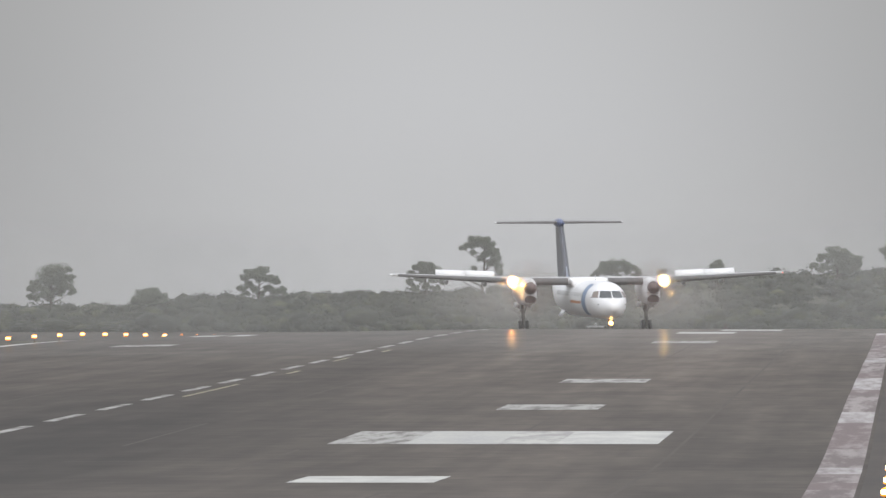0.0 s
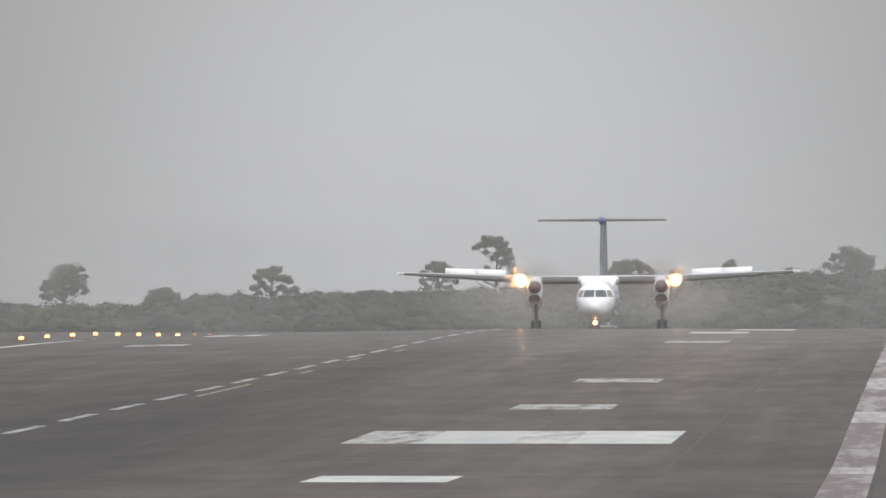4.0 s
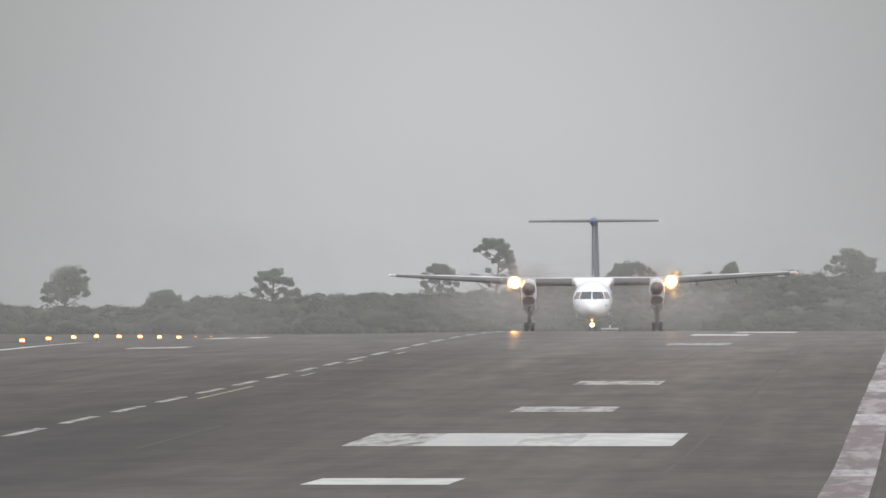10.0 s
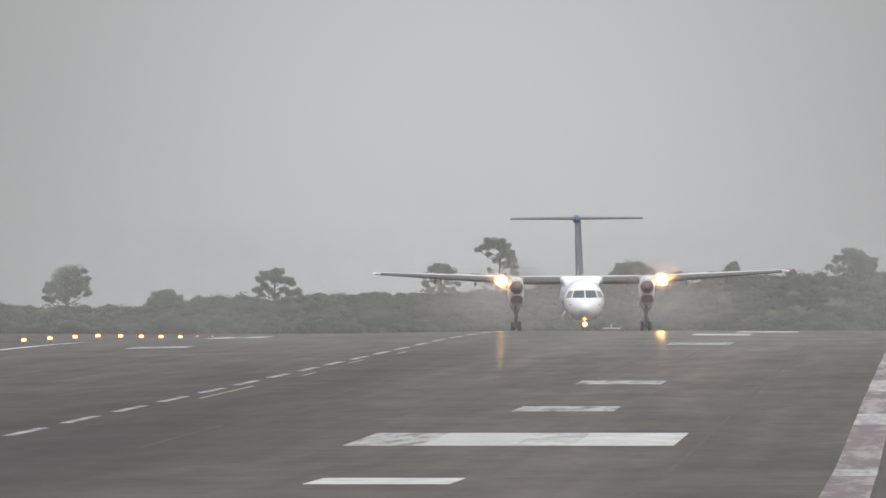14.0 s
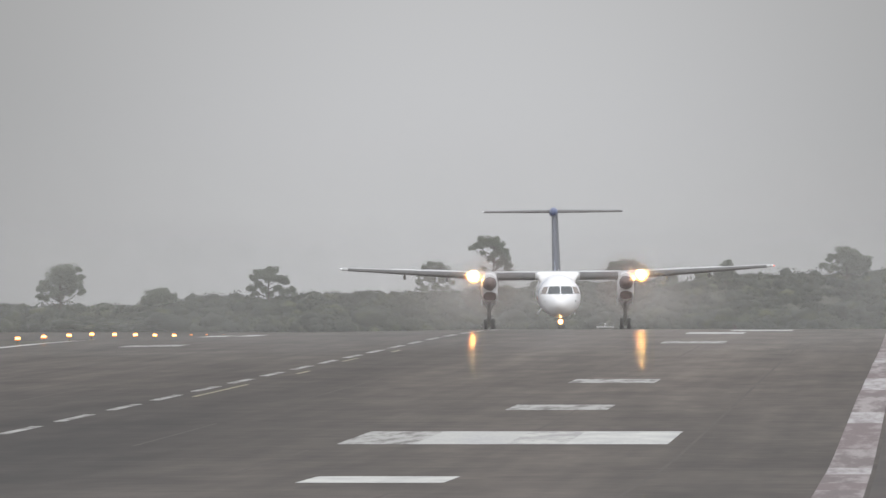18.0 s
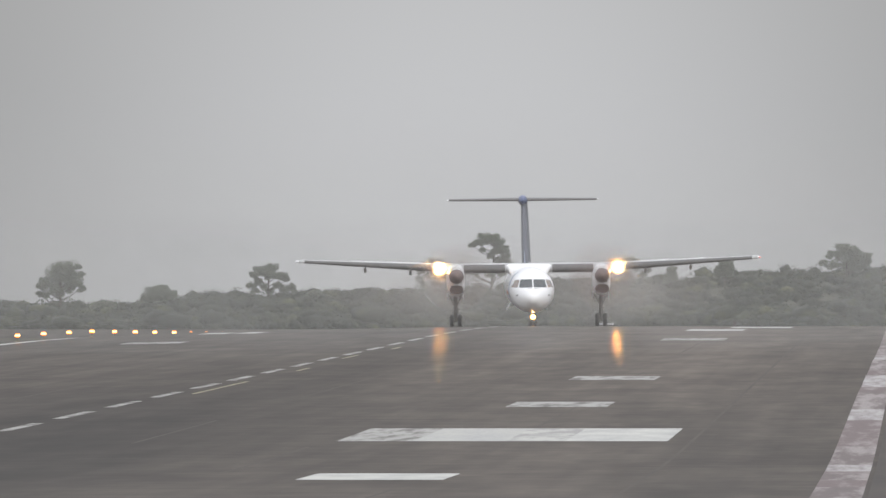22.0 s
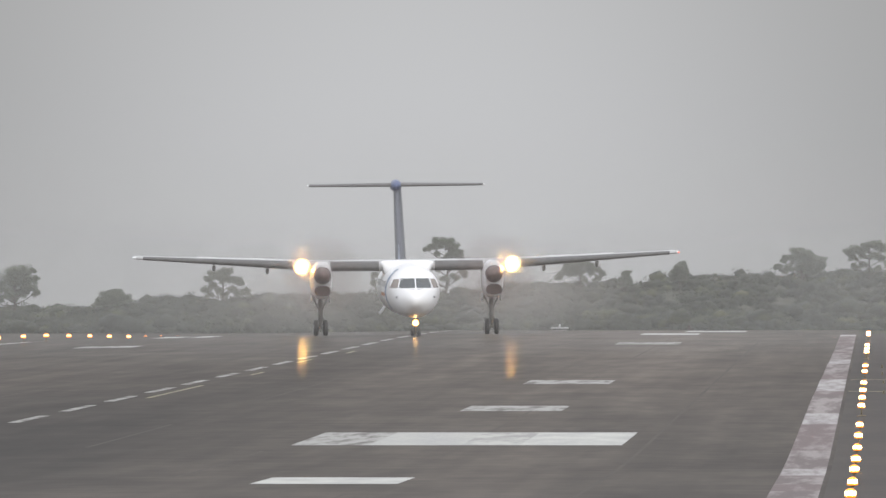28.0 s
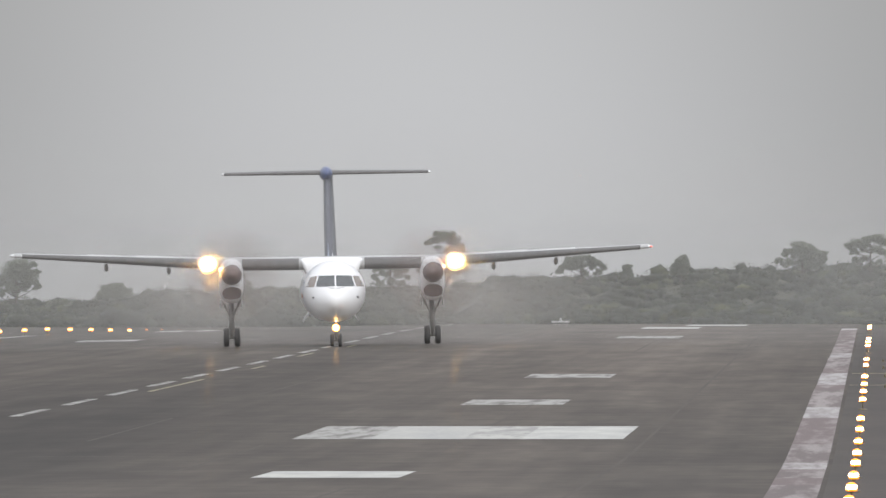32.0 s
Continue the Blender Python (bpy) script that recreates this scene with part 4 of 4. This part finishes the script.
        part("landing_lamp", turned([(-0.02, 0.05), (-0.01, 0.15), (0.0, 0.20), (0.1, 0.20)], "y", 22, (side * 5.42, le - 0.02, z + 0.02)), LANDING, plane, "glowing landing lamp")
        part("halo_ring", turned([(0.06, 0.205), (-0.02, 0.31), (-0.06, 0.385), (-0.05, 0.395), (0.2, 0.34)], "y", 24, (side * 5.42, le - 0.02, z + 0.02)), HALO_RING, plane, "amber glowing ring imitating the landing lamp's halo")
        part("nacelle_lamp", turned([(-0.06, 0.03), (-0.02, 0.075), (0.06, 0.08)], "y", 14, (side * 4.90, -3.3, 3.42)), SMALL_GLOW, plane)
        # main gear
        leg = tube((x, 0.35, 2.15), (x, 0.0, 0.41), 0.085, 0.075, 14)
        tube((x, 0.3, 1.9), (x, 0.02, 0.75), 0.12, 0.12, 14, leg)
        tube((x - 0.16, 0, 0.41), (x + 0.16, 0, 0.41), 0.075, n=12, bm=leg)
        part("main_gear_leg", leg, STEEL, plane)
        for k in (-1, 1):
            part("side_brace", tube((x + 0.40 * k, 0.25, 2.05), (x + 0.03 * k, 0.12, 1.25), 0.045, 0.04), STEEL, plane)
            part("gear_door", box(x + 0.47 * k - 0.015, x + 0.47 * k + 0.015, -0.7, 1.3, 1.72, 2.12, 0.006), WHITE, plane)
            moving["wheel"].append((wheel("main_wheel", plane, x + 0.24 * k, 0.0, 0.41, 0.25), x + 0.24 * k, 0.0, 0.41))
        part("drag_brace", tube((x, 1.7, 2.1), (x, 0.15, 1.05), 0.05, 0.04), STEEL, plane)
    # nose gear
    nose = tube((0, -13.7, 1.25), (0, -13.94, 0.29), 0.07, 0.06, 12)
    tube((-0.12, -13.94, 0.29), (0.12, -13.94, 0.29), 0.05, n=10, bm=nose)
    tube((0, -12.9, 1.15), (0, -13.85, 0.62), 0.04, n=8, bm=nose)
    part("nose_gear_leg", nose, STEEL, plane)
    for k in (-1, 1):
        moving["wheel"].append((wheel("nose_wheel", plane, 0.175 * k, -13.94, 0.29, 0.16), 0.175 * k, -13.94, 0.29))
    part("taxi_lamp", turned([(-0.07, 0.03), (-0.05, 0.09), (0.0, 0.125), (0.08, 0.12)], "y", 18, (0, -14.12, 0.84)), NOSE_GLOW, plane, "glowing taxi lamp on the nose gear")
    # glowing ring added to imitate the taxi lamp's halo
    part("halo_ring", turned([(0.02, 0.13), (-0.02, 0.165), (-0.01, 0.175), (0.12, 0.14)], "y", 20, (0, -14.12, 0.84)), HALO_RING, plane, "amber glowing ring imitating the taxi lamp's halo")
    part("nose_lamp", turned([(-0.05, 0.012), (-0.02, 0.032), (0.05, 0.034)], "y", 12, (0, -14.25, 1.12)), SMALL_GLOW, plane)
    # tail
    fin = []
    for i in range(9):
        u = i / 8
        le, chord, z = 9.2 + 3.9 * u, 5.6 - 2.6 * u, 3.35 + 4.25 * u
        fin.append([(h * 1.0, y, z) for y, h in foil(le, chord, 0.098 + 0.035 * u)])
    part("tail_fin", loft(fin), NAVY, plane, "slate-blue tail fin")
    part("dorsal_fillet", loft([[(0.07, 9.6, 3.4), (-0.07, 9.6, 3.4), (0, 9.6, 3.5)], [(0.07, 9.0, 3.4), (-0.07, 9.0, 3.4), (0, 9.7, 4.5)], [(0.07, 10.6, 3.4), (-0.07, 10.6, 3.4), (0, 10.8, 4.6)]]), FILLET, plane, "pale blue dorsal fillet before the fin")
    part("tail_bullet", loft([oval(y, 7.57, r, r * 1.1, 20) for y, r in ((12.6, 0.03), (12.75, 0.16), (13.1, 0.27), (14.2, 0.30), (15.6, 0.22), (16.5, 0.04))]), INDIGO, plane, "blue bullet fairing on the fin")
    rings = []
    for i in range(21):
        x = -4.55 + 9.1 * i / 20
        u = abs(x) / 4.55
        rings.append([(x, y, 7.58 + h) for y, h in foil(13.2 + 0.55 * u, 2.0 - 0.75 * u, 0.11)])
    part("tailplane", loft(rings), BOOT, plane, "dark grey tailplane")
    for side in (-1, 1):
        part("tailplane_tip", loft([[(side * 4.55, y, 7.58 + h) for y, h in foil(13.75, 1.25, 0.115)], [(side * 4.65, y, 7.58 + h * 0.5) for y, h in foil(13.95, 0.9, 0.11)]]), TIP_WHITE, plane)
    part("blade_antenna", loft([[(0.02, -6.2, 3.72), (-0.02, -6.2, 3.72), (0, -5.6, 3.72)], [(0.01, -5.9, 4.1), (-0.01, -5.9, 4.1), (0, -5.6, 4.1)]]), WHITE, plane)
    return plane, moving


plane, moving = aircraft()


# ---- haze sheets, spray and halo drops ----
def haze_sheet(y, x0, x1, material, label):
    """An upright translucent sheet across the strip that stands in for haze, a little wavy in depth."""
    xs, zs = steps(x0, x1, 4.0), steps(-1.0, 13.0, 1.0)
    foot = runway_z(0.0, y)
    rows = [[(x, 6 * math.sin(0.11 * x) + 1.5 * math.sin(0.4 * z + 0.2 * x), z) for x in xs] for z in zs]
    ob = new("mist", mesh_of("mist", loft(rows, closed=False), material))
    ob.matrix_basis = pose(0, y, foot)
    return tagged(ob, label, "mist", kind="stuff")


def spray_wisp(width, height, depth, label):
    """One wisp of spray, a bulging sheet that stands with its foot on the ground."""
    rows = []
    for j in range(13):
        v = j / 6 - 1
        rows.append([(width / 2 * (i / 9 - 1), depth * ((i / 9 - 1) ** 2 + v * v) + 0.12 * math.sin(i * 1.3 + j), height * (0.36 + v / 2)) for i in range(19)])
    ob = new("spray", mesh_of("spray", loft(rows, closed=False), SPRAY))
    return tagged(ob, label, "water spray", kind="stuff")


def halo_drops(seed, count):
    """Small drops added ahead of a landing lamp to imitate its halo."""
    rng = np.random.default_rng(seed)
    d = rng.normal(size=(count, 3))
    d /= np.linalg.norm(d, axis=1)[:, None]
    d[:, 1] = -np.abs(d[:, 1])
    pts = d * (0.28 + 2.0 * rng.random((count, 1)) ** 2.4)
    ob = new("lamp_halo_drops", leaf_mesh("lamp_halo_drops", pts, 0.0048 + 0.0034 * rng.random(count), DROPS, rng))
    return tagged(ob, "small drops added to imitate the landing lamp's halo", "rain", kind="stuff")


haze_sheet(2168.0, -78.0, 50.0, HAZE_FAR, "translucent grey sheet standing in for haze before the scrub")
haze_sheet(1262.0, -50.0, 60.0, HAZE_NEAR, "translucent sheet standing in for haze over the runway")
BLOWN = "pale water spray blown back by a propeller"
wisps = [(spray_wisp(w, h, 2.0, label), across, back) for w, h, label, across, back in (
    (8.5, 5.2, BLOWN, -5.0, 7.0), (8.5, 5.2, BLOWN, 5.0, 7.0), (13.0, 6.0, BLOWN, -6.5, 26.0), (13.0, 6.0, BLOWN, 6.5, 26.0),
    (34.0, 6.5, "broad bank of spray drifting behind the airliner", -2.0, 48.0))]
drops = [(halo_drops(21 + k, 60000), side * 5.42) for k, side in enumerate((-1, 1))]

# ---- what moves ----
SPRAY_BEHIND = [(0, 5.0), (32, 5.0)]
PITCH = [(0, 0.75), (14.5, 0.75), (17, 0.70), (27.5, 0.68), (29, 0.66), (30, 0.55), (31, 0.50), (31.5, 0.40), (32, 0.05)]
ROLL = [(0, 0.35), (16, 0.38), (19, 0.52), (28.3, 0.62), (29, 0.36), (30.5, 0.36), (31, 0.55), (32, 0.86)]


def motions():
    walk(plane, [(t, pose(x, y, runway_z(x, y), along(PITCH, t), -along(ROLL, t), h)) for t, x, y, h in AIRCRAFT_ROWS])
    for wisp, across, back in wisps:
        walk(wisp, [(t, pose(x + across, y + back + along(SPRAY_BEHIND, t), runway_z(x, y) - 0.05)) for t, x, y, h in AIRCRAFT_ROWS])
    le, _, _, z = wing_station(5.42)
    for drop, across in drops:
        walk(drop, [(t, pose(x, y, runway_z(x, y), along(PITCH, t), -along(ROLL, t), h) @ pose(across, le - 0.05, z + 0.02)) for t, x, y, h in AIRCRAFT_ROWS])
    for hub, x in moving["propeller"]:
        walk(hub, [(i / 30, pose(x, -4.35, 3.17, 0, (80 * i) % 360, 0)) for i in range(961)])
    # wheels roll with the way gone; beyond a fifth of a turn in a thirtieth of a second they are held to that
    times, ways = [r[0] for r in AIRCRAFT_ROWS], [r[2] for r in AIRCRAFT_ROWS]
    for tyre, x, y, r in moving["wheel"]:
        rows, angle, last = [], 0.0, ways[0]
        for i in range(961):
            way = float(np.interp(i / 30, times, ways))
            angle += min(80.0, math.degrees((last - way) / r))
            last = way
            rows.append((i / 30, pose(x, y, r, angle % 360, 0, 0)))
        walk(tyre, rows)
    for sp, x, y, z, side in moving["spoiler"]:
        tilt = -2.5 * side
        up, down = pose(x, y, z, 50, tilt, 0), pose(x, y, z, -7, tilt, 0)
        walk(sp, [(0, up), (8.15, up), (8.42, down), (32, down)])


motions()
